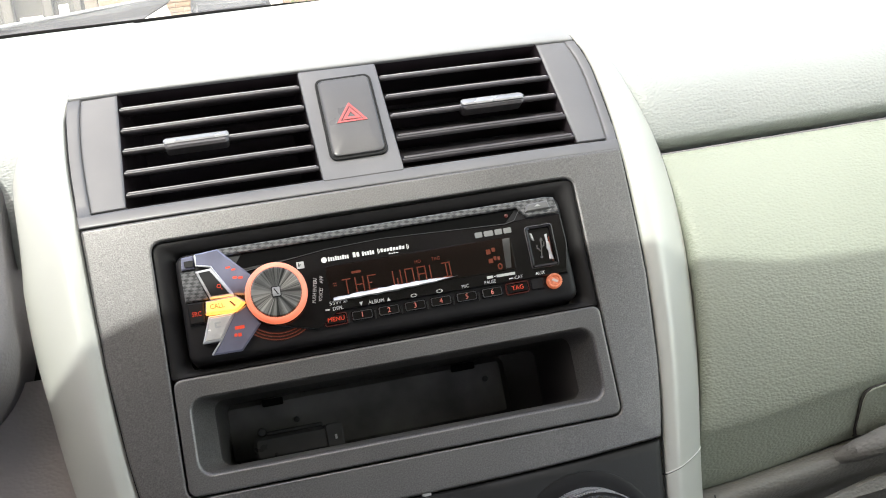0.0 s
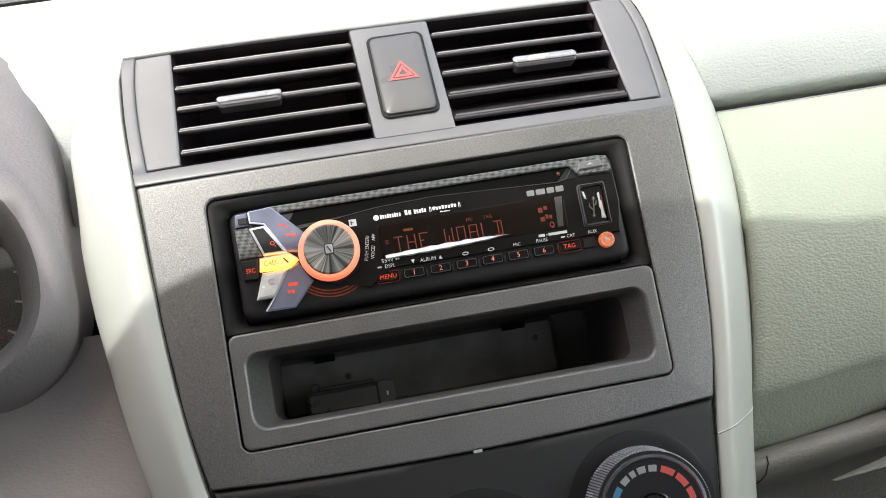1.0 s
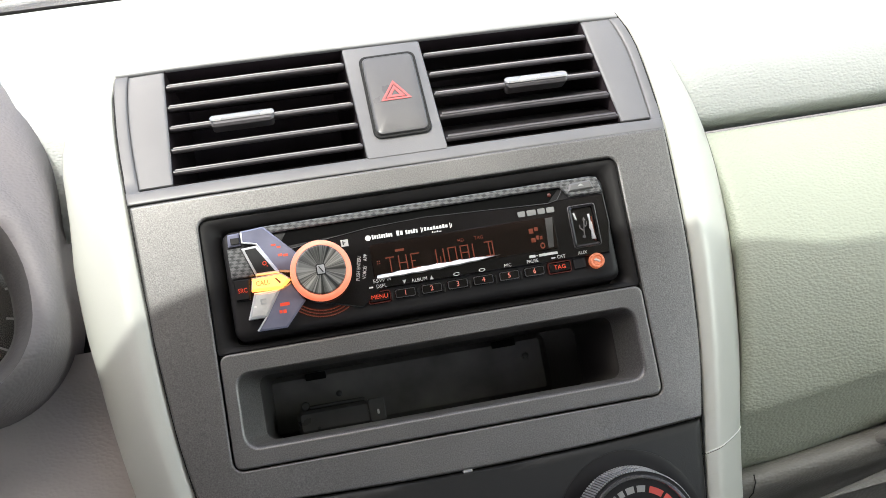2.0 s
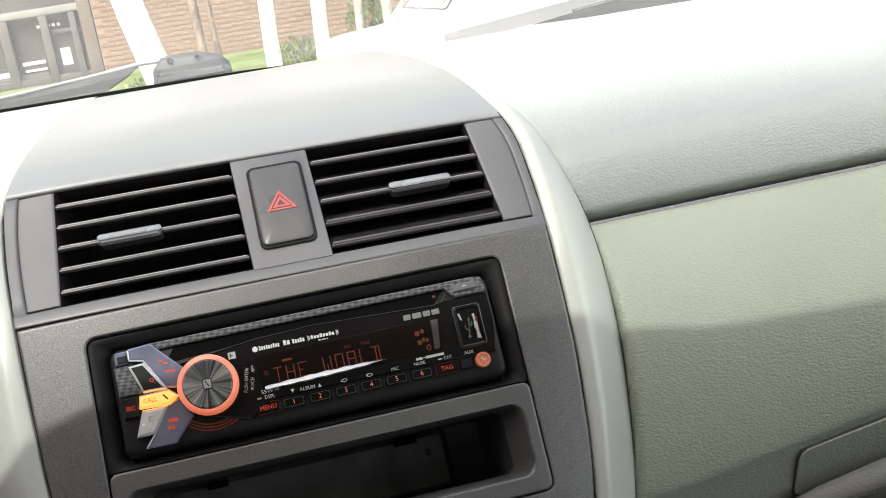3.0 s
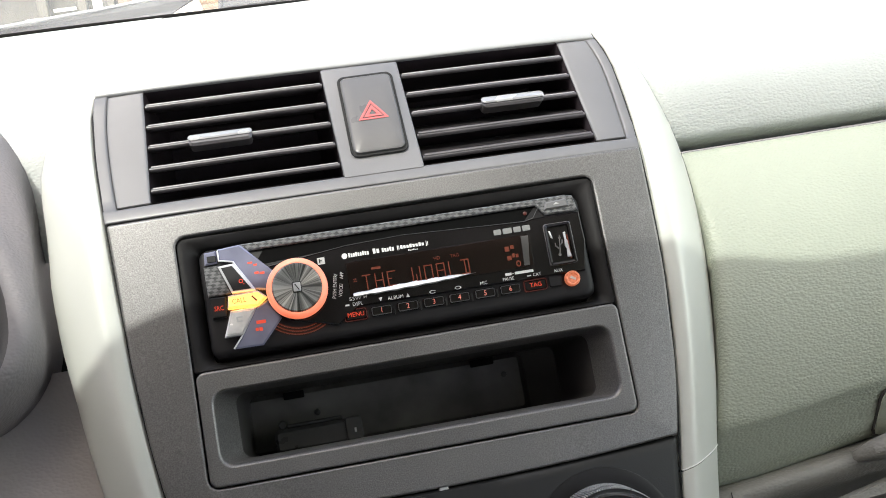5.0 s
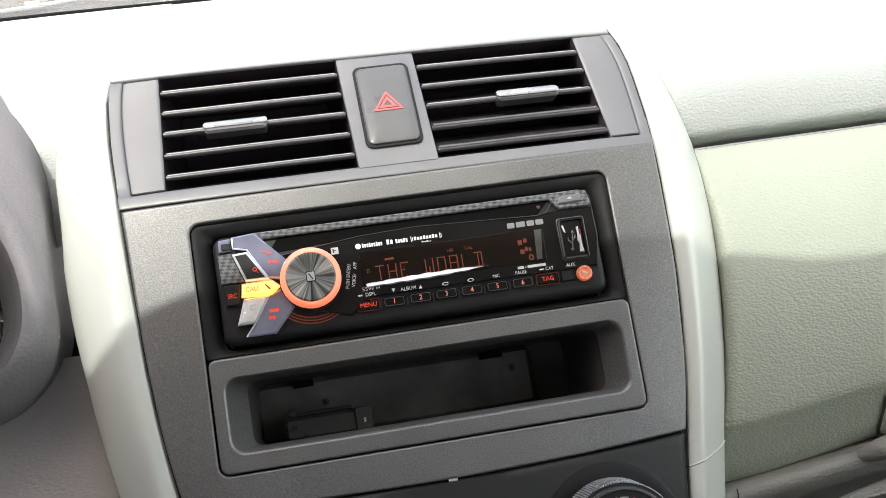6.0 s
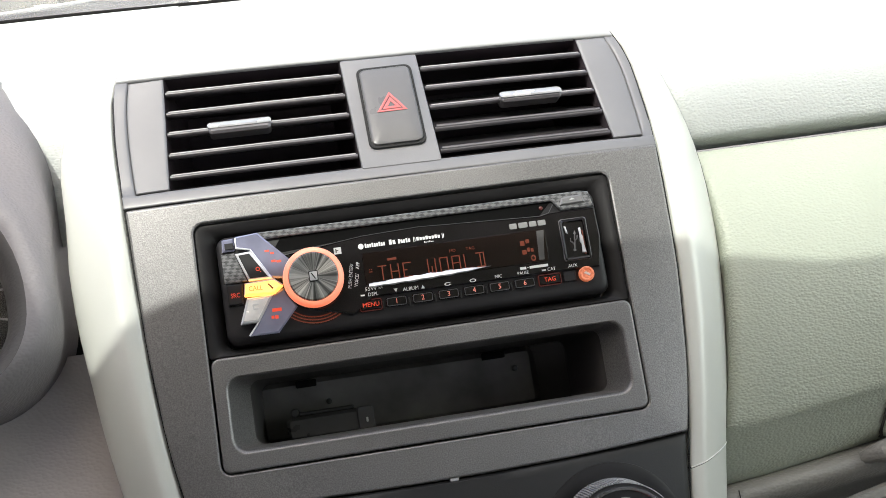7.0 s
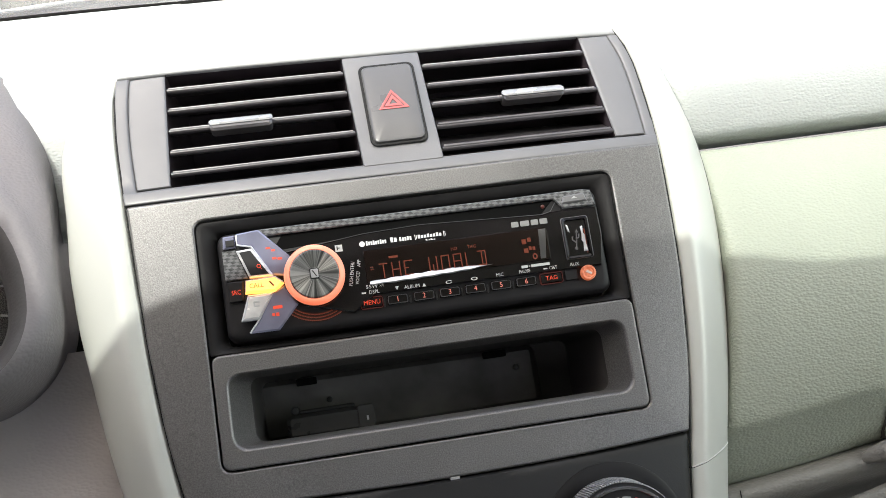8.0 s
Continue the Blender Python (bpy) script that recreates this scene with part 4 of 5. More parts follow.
body = part("faceplate", loft([rr(-0.0850, 0.0848, -0.0252, 0.0222, 0.0045, 0.018, 6, 6), rr(-0.0850, 0.0848, -0.0252, 0.0222, 0.0045, 0.0010, 6, 6),
                               rr(-0.0845, 0.0843, -0.0246, 0.0218, 0.0042, -0.0004, 6, 6), rr(-0.0835, 0.0833, -0.0236, 0.0210, 0.0038, -0.0012, 6, 6),
                               rr(-0.0815, 0.0815, -0.0215, 0.0200, 0.0034, -0.0014, 6, 6)], True, True), M_BLACK, radio, "satin black faceplate", 60)

# upper band, disc slot, eject key
part("disc_slot", plate(mm((-62, 12), (-57, 18.9), (64.3, 18.9), (58.5, 13.2), (3, 15.6)), -0.0016, 0.001, 0.0002), M_SLOT, body, "dark disc slot")
part("upper_band", plate(mm((-68, 18.8), (-67, 22.0), (78, 22.0), (82, 21.2), (83.4, 14.2), (68, 14.2), (64.5, 19.0)), -0.0034, 0.004, 0.0005), M_CARBON, body, "carbon-weave band over the slot")
part("eject_key", plate(mm((69, 19.6), (78.6, 20.2), (79.6, 16.4), (67.8, 16.2)), -0.0044, -0.002, 0.0006), M_BEZEL, body, "grey eject key")
part("eject_mark", plate(mm((72.3, 18.0), (75.2, 18.0), (73.8, 19.0)), -0.0046, -0.0043, 0.00004), M_GREYPRINT, body)
part("slot_lamp", turned(0.0595, 0.0165, [(0.0009, -0.0015), (0.0008, -0.0022), (0.0004, -0.0024)], 12), M_FAINT, body, "tiny red lamp in the slot")

# glossy display panel under the slot
panel_poly = mm((-57, 10.5), (-22, 14.4), (3, 15.3), (58.0, 12.6), (62.3, 13.4), (66.5, 13.6), (83.6, 13.4), (84, 0), (81.5, -13.3), (64, -13.2), (-20, -12.8), (-30, -19.4), (-50, -14))
part("display_panel", plate(panel_poly, -0.0032, 0.001, 0.0006), M_GLOSS, body, "gloss black display panel", 25)
part("slot_edge", tube([Vector((x, -0.0031, z)) for x, z in mm((-57, 10.6), (-22, 14.4), (3, 15.2), (58.0, 12.7), (62.3, 13.6), (65.5, 18.0))], 0.00014, 6), M_KEYLINE, body, "thin bright slot edge")
screen = part("display", slab(-0.0232, 0.0590, -0.0078, 0.0068, -0.0036, -0.003, 0.0008, 0.0002), M_LCD, body, "dark display window")
part("display_end", plate(mm((55.2, 6.2), (58.6, 6.2), (56.8, -7.0), (54.4, -7.0)), -0.0038, -0.0034, 0.0001), material("pale display end", (0.075, 0.072, 0.07), 0.3), screen, "grey end of the display")
SEG = {"T": "tmn", "H": "lrgh", "E": "tlgb", "W": "lrbm", "O": "tlrb", "R": "tlgru", "L": "lb", "D": "trbmn", " ": ""}


def segments(text, x, z, w, h, step, t):
    """Letters made of display segments: upright, flat and middle strokes; u is a right leg below, m, n the middle strokes."""
    rects = []
    for ch in text:
        for s in SEG[ch]:
            rects.append({"t": (x, x + w, z + h - t, z + h), "b": (x, x + w, z, z + t), "g": (x, x + w * 0.5, z + h / 2 - t / 2, z + h / 2 + t / 2),
                          "h": (x + w * 0.5, x + w, z + h / 2 - t / 2, z + h / 2 + t / 2), "l": (x, x + t, z, z + h), "r": (x + w - t, x + w, z, z + h),
                          "u": (x + w * 0.5, x + w, z + h / 2 - t / 2, z + h / 2 + t / 2), "m": (x + w / 2 - t / 2, x + w / 2 + t / 2, z, z + h / 2),
                          "n": (x + w / 2 - t / 2, x + w / 2 + t / 2, z + h / 2, z + h)}[s])
        x += step
    return bars(rects, -0.0038)


part("message", segments("THE WORLD", -0.0172, -0.0064, 0.0038, 0.0066, 0.00545, 0.00048), M_DIM, screen, "dim orange segment letters")
part("message_dot", bars([(x / 1000, x / 1000 + 0.0005, z / 1000, z / 1000 + 0.0005) for x in (-21, -20.2) for z in (-2.2, -1.2)], -0.0037), M_DIM, screen)
part("status_text", words("HD", 0.0014, 0.0165, -0.0038, 0.0024), M_DIM, screen)
part("status_text", words("TAG", 0.0014, 0.0245, -0.0038, 0.0024), M_DIM, screen)
part("status_bar", bars([(-0.0125, -0.0085, 0.0020, 0.0030)], -0.0037), M_DIM, screen)
for x0, x1, z0, z1 in ((47, 49, 0.4, 2.6), (49.6, 51.2, 1.2, 3.0), (47.4, 49.4, -3.6, -1.6), (49.8, 51.0, -2.6, -0.8), (51.4, 52.6, -2.8, -1.2)):
    part("status_icon", bars([(x0 / 1000, x1 / 1000, z0 / 1000, z1 / 1000)], -0.0037), M_DIM, screen)
part("status_ring", loft([[Vector((0.0520 + r * math.cos(2 * math.pi * k / 16), y, -0.0056 + 1.3 * r * math.sin(2 * math.pi * k / 16))) for k in range(16)] for r, y in ((0.0011, -0.0036), (0.0011, -0.0038), (0.0006, -0.0038), (0.0006, -0.0036))]), M_DIM, screen, "red ring icon")
# window glare on the display's lower lip, modelled as a pale ragged bevel
lip = []
for k in range(25):
    s = k / 24
    x = -0.0220 + 0.0545 * s
    w = 0.0004 + 0.00085 * math.sin(math.pi * min(1, s * 0.9 + 0.12)) ** 0.7 * (1 + 0.25 * math.sin(k * 1.7))
    w *= 1 if k < 20 else (24.3 - k) / 4.5
    z = -0.0078 + 0.0012 * s
    lip.append([Vector((x, -0.0036, z + w)), Vector((x, -0.0044, z + 0.3 * w)), Vector((x, -0.0047, z - w * 0.6)), Vector((x, -0.0037, z - w))])
part("lip_glare", loft(lip, closed=False), M_CHROME, screen, "pale strip for the window glare on the display lip", 60)

# marks: trade marks stand as plain shapes
for a, b in ((43.6, 47.0), (47.7, 51.9), (52.6, 56.0), (56.6, 60.2)):
    part("trade_mark", slab(a / 1000, b / 1000, 0.0084, 0.0109, -0.0034, -0.0030, 0.0005, 0.0001), M_MARK, body, "silver trade mark shape")


def blocks(x0, x1, z0, z1, n):
    """A row of small plain blocks in place of a trade mark's lettering."""
    w = (x1 - x0) / n
    return bars([(x0 + w * i, x0 + w * (i + 0.74), z0, z1 if i % 3 else z1 + 0.0003) for i in range(n)], -0.0034)


part("badge_mark", turned(-0.0231, 0.0098, [(0.00125, -0.0031), (0.00125, -0.0034), (0.0006, -0.0034)], 16), M_PRINT, body)
part("badge_mark", blocks(-0.0214, -0.0122, 0.0089, 0.0105, 9), M_PRINT, body)
part("badge_mark", blocks(-0.0106, -0.0074, 0.0089, 0.0108, 2), M_PRINT, body)
part("badge_mark", blocks(-0.0066, -0.0010, 0.0089, 0.0105, 5), M_PRINT, body)
part("badge_mark", blocks(0.0016, 0.0124, 0.0091, 0.0104, 8), M_PRINT, body)
for x in (0.0006, 0.0134):
    part("badge_mark", bars([(x - 0.0004, x - 0.0001, 0.0086, 0.0110), (x + 0.0002, x + 0.0005, 0.0089, 0.0107)], -0.0034), M_PRINT, body)
part("badge_mark", blocks(0.0048, 0.0092, 0.0077, 0.0081, 6), M_PRINT, body)
part("tag_mark", bars([(-0.0350, -0.0318, 0.0078, 0.0108)], -0.0034), M_GREYPRINT, body, "small silver square mark")
part("tag_mark_glyph", bars([(-0.0343, -0.0338, 0.0085, 0.0102), (-0.0338, -0.0330, 0.0092, 0.0096)], -0.0036), M_CHAR, body)
part("printed_text", words("PUSH ENTER/", 0.00155, -0.0292, -0.0036, -0.0026, "CENTER", 78, 0.82), M_PRINT, body)
part("printed_text", words("VOICE/    APP", 0.00155, -0.0264, -0.0036, -0.0022, "CENTER", 78, 0.82), M_PRINT, body)
part("printed_text", words("55W", 0.0016, -0.0215, -0.0036, -0.0093, "CENTER", 0, 1.15), M_PRINT, body)
part("printed_text", words("x4", 0.0013, -0.0172, -0.0036, -0.0092), M_PRINT, body)
part("printed_text", words("DSPL", 0.0016, -0.0208, -0.0036, -0.0117, "CENTER", 0, 0.9), M_PRINT, body)
part("printed_bar", bars([(-0.0262, -0.0244, -0.0120, -0.0113)], -0.0034), M_PRINT, body)
part("printed_text", words("ALBUM", 0.0016, -0.0042, -0.0036, -0.0116, "CENTER", 0, 0.95), M_PRINT, body)
part("printed_arrow", plate(mm((-11.6, -10.6), (-9.9, -10.6), (-10.75, -12.3)), -0.0035, -0.003, 0.00005), M_PRINT, body)
part("printed_arrow", plate(mm((0.4, -12.3), (2.0, -12.3), (1.2, -10.7)), -0.0035, -0.003, 0.00005), M_PRINT, body)
for x in (0.0122, 0.0235):
    part("repeat_mark", loft([[Vector((x + 0.0014 * math.cos(a) * s, y, -0.0118 + 0.0007 * math.sin(a) * s)) for a in (0.2, 0.9, 1.6, 2.3, 3.0, 3.7, 4.4, 5.1, 5.8)] for s, y in ((1.1, -0.0032), (1.1, -0.0034), (0.72, -0.0034), (0.72, -0.0032))], closed=x > 0.02), M_PRINT, body)
part("printed_text", words("MIC", 0.0015, 0.0350, -0.0036, -0.0117, "CENTER", 0, 0.9), M_PRINT, body)
part("printed_text", words("PAUSE", 0.0015, 0.0462, -0.0036, -0.0117, "CENTER", 0, 0.85), M_PRINT, body)
part("printed_text", words("CAT", 0.0015, 0.0592, -0.0036, -0.0117, "CENTER", 0, 0.9), M_PRINT, body)
part("printed_bar", bars([(0.0548, 0.0566, -0.0120, -0.0114)], -0.0034), M_PRINT, body)
part("model_bar", bars([(0.0452, 0.0480, -0.0102, -0.0090), (0.0484, 0.0492, -0.0098, -0.0094), (0.0496, 0.0580, -0.0102, -0.0090)], -0.0034), M_PRINT, body)
part("printed_text", words("AUX", 0.0015, 0.0690, -0.0036, -0.0115, "CENTER", 0, 0.95), M_PRINT, body)

# preset keys
for x, s, w in ((-22.3, "MENU", 4.4), (-11.0, "1", 4.6), (0.6, "2", 4.6), (12.1, "3", 4.6), (23.5, "4", 4.6), (35.0, "5", 4.6), (46.4, "6", 4.6), (57.9, "TAG", 4.9)):
    x0, x1 = (x - w) / 1000, (x + w) / 1000
    k = part("preset_key", slab(x0, x1, -0.0182, -0.0140, -0.0030, 0.001, 0.0005, 0.0004, 3), M_GLOSS, body, "black preset key")
    part("key_text", words(s, 0.0022 if len(s) == 1 else 0.0019, x / 1000, -0.0032, -0.0161, "CENTER", 0, 0.92 if len(s) == 1 else 1.0), M_RED if len(s) > 1 else M_KEYTEXT, k, "red lit lettering")
    if s in "123456":
        part("key_outline", loft([rr(x0 + d, x1 - d, -0.0182 + d, -0.0140 - d, 0.0006, y, 3) for d, y in ((0.0003, -0.0029), (0.0003, -0.0032), (0.00055, -0.0032), (0.00055, -0.0029))]), M_KEYLINE, k, "thin grey key edge")
        part("key_divider", slab(x0 - 0.0016, x0 - 0.0010, -0.0185, -0.0150, -0.0024, 0.001, 0.0002, 0.0001, 2), M_CHAR, body)
for a, b, c in ((-26.9, -17.7, 0), (53.0, 62.8, 0)):
    part("key_outline", loft([rr(a / 1000 - d, b / 1000 + d, -0.0184 - d, -0.0138 + d, 0.0006 + d, y, 3) for d, y in ((0.0, -0.001), (0.0, -0.0029), (0.00022, -0.0029), (0.00022, -0.001))]), M_FAINT, body, "dim red key outline")
part("blank_key", slab(0.0642, 0.0700, -0.0182, -0.0136, -0.0026, 0.001, 0.0005, 0.0003), M_BLACK, body)

# socket cover and jack
usb = part("socket_cover", loft([rr(0.0660, 0.0782, -0.0092, 0.0096, 0.0012, -0.003, 4), rr(0.0660, 0.0782, -0.0092, 0.0096, 0.0012, -0.0042, 4), rr(0.0664, 0.0778, -0.0088, 0.0092, 0.001, -0.0046, 4), rr(0.0672, 0.0770, -0.0080, 0.0084, 0.0008, -0.0044, 4), rr(0.0674, 0.0768, -0.0078, 0.0082, 0.0008, -0.0026, 4)], False, True), M_GLOSS, body, "gloss black socket cover", 30)
part("socket_frame", loft([rr(0.0658, 0.0784, -0.0094, 0.0098, 0.0013, y, 4) if i == 0 else rr(0.0662, 0.0780, -0.0090, 0.0094, 0.0011, y, 4) for i, y in ((0, -0.0030), (0, -0.0040), (1, -0.0044), (1, -0.0030))]), M_DIMFRAME, usb, "thin grey frame")
part("socket_light", slab(0.0758, 0.0763, -0.0070, 0.0040, -0.0034, -0.0028, 0.0002, 0.0001), M_DIM, usb, "red inner glow")
part("socket_mark", plate(mm((71.0, -4.4), (71.6, -4.4), (72.7, 3.0), (72.1, 3.0)), -0.0037, -0.0030, 0.00005), M_DIMFRAME, usb, "grey trident mark")
part("socket_mark", plate(mm((71.4, -2.4), (69.7, -0.6), (69.9, 1.0), (70.4, 0.9), (70.3, -0.3), (71.6, -1.7)), -0.0037, -0.0030, 0.00005), M_DIMFRAME, usb)
part("socket_mark", plate(mm((71.6, -1.0), (73.4, 0.2), (73.7, 1.9), (73.2, 2.0), (72.9, 0.6), (71.7, -0.3)), -0.0037, -0.0030, 0.00005), M_DIMFRAME, usb)
part("socket_mark", plate(mm((71.7, 2.6), (73.1, 2.4), (72.6, 4.2)), -0.0037, -0.0030, 0.00005), M_DIMFRAME, usb)
part("socket_mark", turned(0.0712, -0.0046, [(0.0007, -0.0030), (0.0007, -0.0037), (0.0001, -0.0037)], 10), M_DIMFRAME, usb)
part("socket_strip", plate(mm((74.3, 5.0), (75.4, 5.3), (75.3, 1.9), (75.8, 1.2), (75.9, -3.0), (76.4, -6.4), (74.4, -6.2), (74.7, -2.4), (74.1, -1.0), (74.5, 1.8)), -0.0042, -0.0034, 0.0003), M_CHROME, usb, "bright strip of uneven outline")
part("socket_glint", plate(mm((67.8, 6.6), (68.7, 6.4), (69.3, 3.0), (68.4, 3.6)), -0.0040, -0.0032, 0.0002), M_CHROME, usb)
jack = part("jack", loft([[Vector((0.0746 + r * math.cos(2 * math.pi * k / 28), y, -0.0160 + r * math.sin(2 * math.pi * k / 28))) for k in range(28)] for r, y in ((0.0034, -0.002), (0.0034, -0.0042), (0.0031, -0.0048), (0.0025, -0.0048), (0.0022, -0.0040))], False, True), M_JACK, body, "orange lit audio jack", 30)
part("jack_slot", plate(mm((73.2, -15.6), (74.2, -14.8), (76.2, -16.2), (75.6, -17.0)), -0.0043, -0.0038, 0.0001), M_CHROME, jack)

# wing keys on the knob's far side
w1 = part("seek_key", plate(mm((-76.4, 21.2), (-66.8, 21.9), (-53.0, 7.0), (-57.5, 0.4), (-63.2, 1.6), (-70.6, 14.8), (-76.4, 16.2)), -0.0042, 0.0, 0.0007), M_WING, body, "blue-grey wing key", 25)
part("key_edge", tube([Vector((x, -0.0042, z)) for x, z in mm((-76.4, 20.6), (-76.4, 16.2), (-70.6, 14.8), (-63.2, 1.6))], 0.00045, 6), M_CHROME, w1, "bright chrome edge")
part("seek_mark", bars([(-0.0622, -0.0604, 0.0080, 0.0090), (-0.0600, -0.0580, 0.0076, 0.0086)], -0.0044), M_RED, w1)
part("seek_mark", bars([(-0.0645, -0.0625, 0.0128, 0.0136), (-0.0622, -0.0606, 0.0116, 0.0124)], -0.0044), M_RED, w1)
w2 = part("seek_key", plate(mm((-58.5, -3.6), (-53.5, -12.4), (-62.8, -22.6), (-75.4, -22.4), (-71.4, -17.6), (-64.2, -6.4)), -0.0042, 0.0, 0.0007), M_WING, body, "blue-grey wing key", 25)
part("seek_mark", bars([(-0.0645, -0.0605, -0.0134, -0.0120), (-0.0652, -0.0640, -0.0163, -0.0150), (-0.0636, -0.0622, -0.0165, -0.0150)], -0.0044), M_RED, w2)


part("key_edge", tube([Vector((x, -0.0042, z)) for x, z in mm((-64.2, -6.4), (-71.4, -17.6), (-75.2, -22.2))], 0.0004, 6), M_CHROME, w2, "bright chrome edge")


def framed_key(name, outer, inner_mat, y, label):
    k = part(name, plate(outer, y, 0.0, 0.0006), M_CHROME, body, label, 25)
    part("key_face", plate(inset(ccw(outer), 0.0010), y - 0.0003, y + 0.0004, 0.0002), inner_mat, k)
    return k


k1 = framed_key("browse_key", mm((-77.2, 13.6), (-70.6, 14.0), (-62.6, 1.0), (-72.8, 1.2)), M_BLACK, -0.0050, "chrome-edged browse key")
part("lens_mark", loft([[Vector((-0.0683 + r * math.cos(2 * math.pi * k / 12), y, 0.0058 + r * math.sin(2 * math.pi * k / 12))) for k in range(12)] for r, y in ((0.0009, -0.0052), (0.0009, -0.0056), (0.0006, -0.0056), (0.0006, -0.0052))]), M_RED, k1)
part("lens_mark", plate(mm((-67.9, 5.4), (-67.6, 5.1), (-66.9, 4.3), (-67.2, 4.2)), -0.0056, -0.0052, 0.00003), M_RED, k1)
k2 = framed_key("back_key", mm((-74.4, -6.0), (-63.2, -6.0), (-70.4, -17.0), (-78.4, -17.0)), material("pale satin key", (0.85, 0.83, 0.80), 0.25, metal=0.25, mottle=(200, 0.15)), -0.0050, "silver back key")
part("back_mark", bars([(-0.0722, -0.0698, -0.0098, -0.0091), (-0.0724, -0.0717, -0.0112, -0.0092), (-0.0722, -0.0700, -0.0115, -0.0109)], -0.0055), M_GREYPRINT, k2)
call = part("call_key", plate(mm((-74.6, 0.2), (-62.0, 0.6), (-58.6, -2.6), (-62.4, -5.8), (-75.4, -5.2)), -0.0062, 0.0, 0.0009), M_CALL, body, "glowing orange call key", 25)
part("key_edge", tube([Vector((x, -0.0060, z)) for x, z in mm((-58.9, -2.4), (-62.1, 0.3), (-74.4, -0.1), (-75.1, -4.9))], 0.0003, 6), M_CHROME, call, "bright chrome edge")
part("call_text", words("CALL", 0.0021, -0.0702, -0.0064, -0.0026, "CENTER", 0, 0.85), material("dark orange print", (0.5, 0.2, 0.03), 0.5), call)
part("call_mark", plate(mm((-65.0, -1.4), (-64.4, -1.2), (-62.6, -3.4), (-63.2, -3.8)), -0.0064, -0.006, 0.0001), material("brown print", (0.16, 0.04, 0.01), 0.5), call)
src = part("source_key", plate(mm((-82.6, 0.8), (-75.6, 0.6), (-76.4, -8.2), (-82.4, -8.2)), -0.0034, 0.0, 0.0005), M_BLACK, body, "black source key")
part("source_text", words("SRC", 0.0020, -0.0791, -0.0036, -0.0042, "CENTER", 0, 0.8), M_RED, src)
part("carbon_inlay", plate(mm((-83.2, 14.4), (-77.6, 14.4), (-73.4, 1.6), (-83.0, 1.4)), -0.0026, 0.0, 0.0003), M_CARBON, body, "carbon-weave inlay")
part("release_key", plate(mm((-82.2, 20.6), (-77.2, 20.9), (-77.2, 15.4), (-82.6, 15.2)), -0.0030, 0.0, 0.0005), M_WING, body, "grey release key")
part("release_slot", slab(-0.0812, -0.0774, 0.0160, 0.0188, -0.0036, -0.002, 0.0003, 0.0002), M_BLACK, body)

# volume knob
KC = Vector((-0.0453, 0, -0.0014))
knob = part_at("volume_knob", turned(KC.x, KC.z, [(0.0129, -0.002), (0.0128, -0.0065), (0.0125, -0.0080), (0.0109, -0.0090), (0.0106, -0.0094)], 56), M_BLACK, body, KC, "round volume knob", 30)
part("lit_ring", turned(KC.x, KC.z, [(0.0131, -0.0062), (0.0130, -0.0082), (0.0126, -0.0094), (0.0117, -0.0102), (0.0107, -0.0104), (0.0106, -0.0096)], 64, cap1=False), M_RINGLIT, knob, "glowing orange ring", 60)
part("spun_disc", turned(KC.x, KC.z, [(0.0105, -0.0098), (0.0104, -0.0104), (0.0100, -0.0107), (0.004, -0.0105)], 64), M_SPUN, knob, "spun metal disc", 30)
part("knob_badge", slab(KC.x - 0.0020, KC.x + 0.0020, KC.z - 0.0023, KC.z + 0.0023, -0.0114, -0.0108, 0.0005, 0.0001), M_CHAR, knob)
part("knob_badge_face", slab(KC.x - 0.0016, KC.x + 0.0016, KC.z - 0.0019, KC.z + 0.0019, -0.0116, -0.0112, 0.0004, 0.0001), M_TAB, knob)
part("knob_badge_mark", plate([(KC.x - 0.0010, KC.z + 0.0013), (KC.x - 0.0005, KC.z + 0.0013), (KC.x + 0.0010, KC.z - 0.0013), (KC.x + 0.0005, KC.z - 0.0013)], -0.0118, -0.0114, 0.00004), M_CHAR, knob)
for i, r in enumerate((0.0164, 0.0177, 0.0190)):
    a0, a1 = 228 - 2 * i, 318 - 3 * i
    arc = lambda q, y: [Vector((KC.x + q * math.cos(radians(a0 + (a1 - a0) * k / 20)), y, KC.z + q * math.sin(radians(a0 + (a1 - a0) * k / 20)))) for k in range(21)]
    part("glow_arc", loft([arc(r - 0.00022, -0.0012), arc(r - 0.00022, -0.0018), arc(r + 0.00022, -0.0018), arc(r + 0.00022, -0.0012)], closed=False), M_DIM, body, "dim orange arc under the knob")

# ---- glove box and passenger side ----
glove = thing("glove_box", (0.30, 0.05, -0.122), "light grey-green grained glove box with recessed latch", "glove box")
DOOR = [(0.0412, 0.040), (0.0408, 0.0335), (0.0395, 0.0312), (0.036, 0.0290), (0.025, 0.0240), (0.010, 0.0185), (-0.005, 0.0148), (-0.015, 0.0132), (-0.022, 0.0126), (-0.030, 0.0124), (-0.045, 0.0130),
        (-0.065, 0.0155), (-0.080, 0.0181), (-0.090, 0.0204), (-0.0930, 0.0213), (-0.0948, 0.0222), (-0.0962, 0.0234), (-0.0985, 0.0250), (-0.104, 0.0290), (-0.112, 0.0350), (-0.1190, 0.0405), (-0.1215, 0.046)]


def door_shift(x, z):
    """The lower edge and the crease above it climb towards the far side."""
    return 0.13 * min(max(x - 0.15, 0), 0.2) * min(1, max(0, (-0.04 - z) / 0.06))


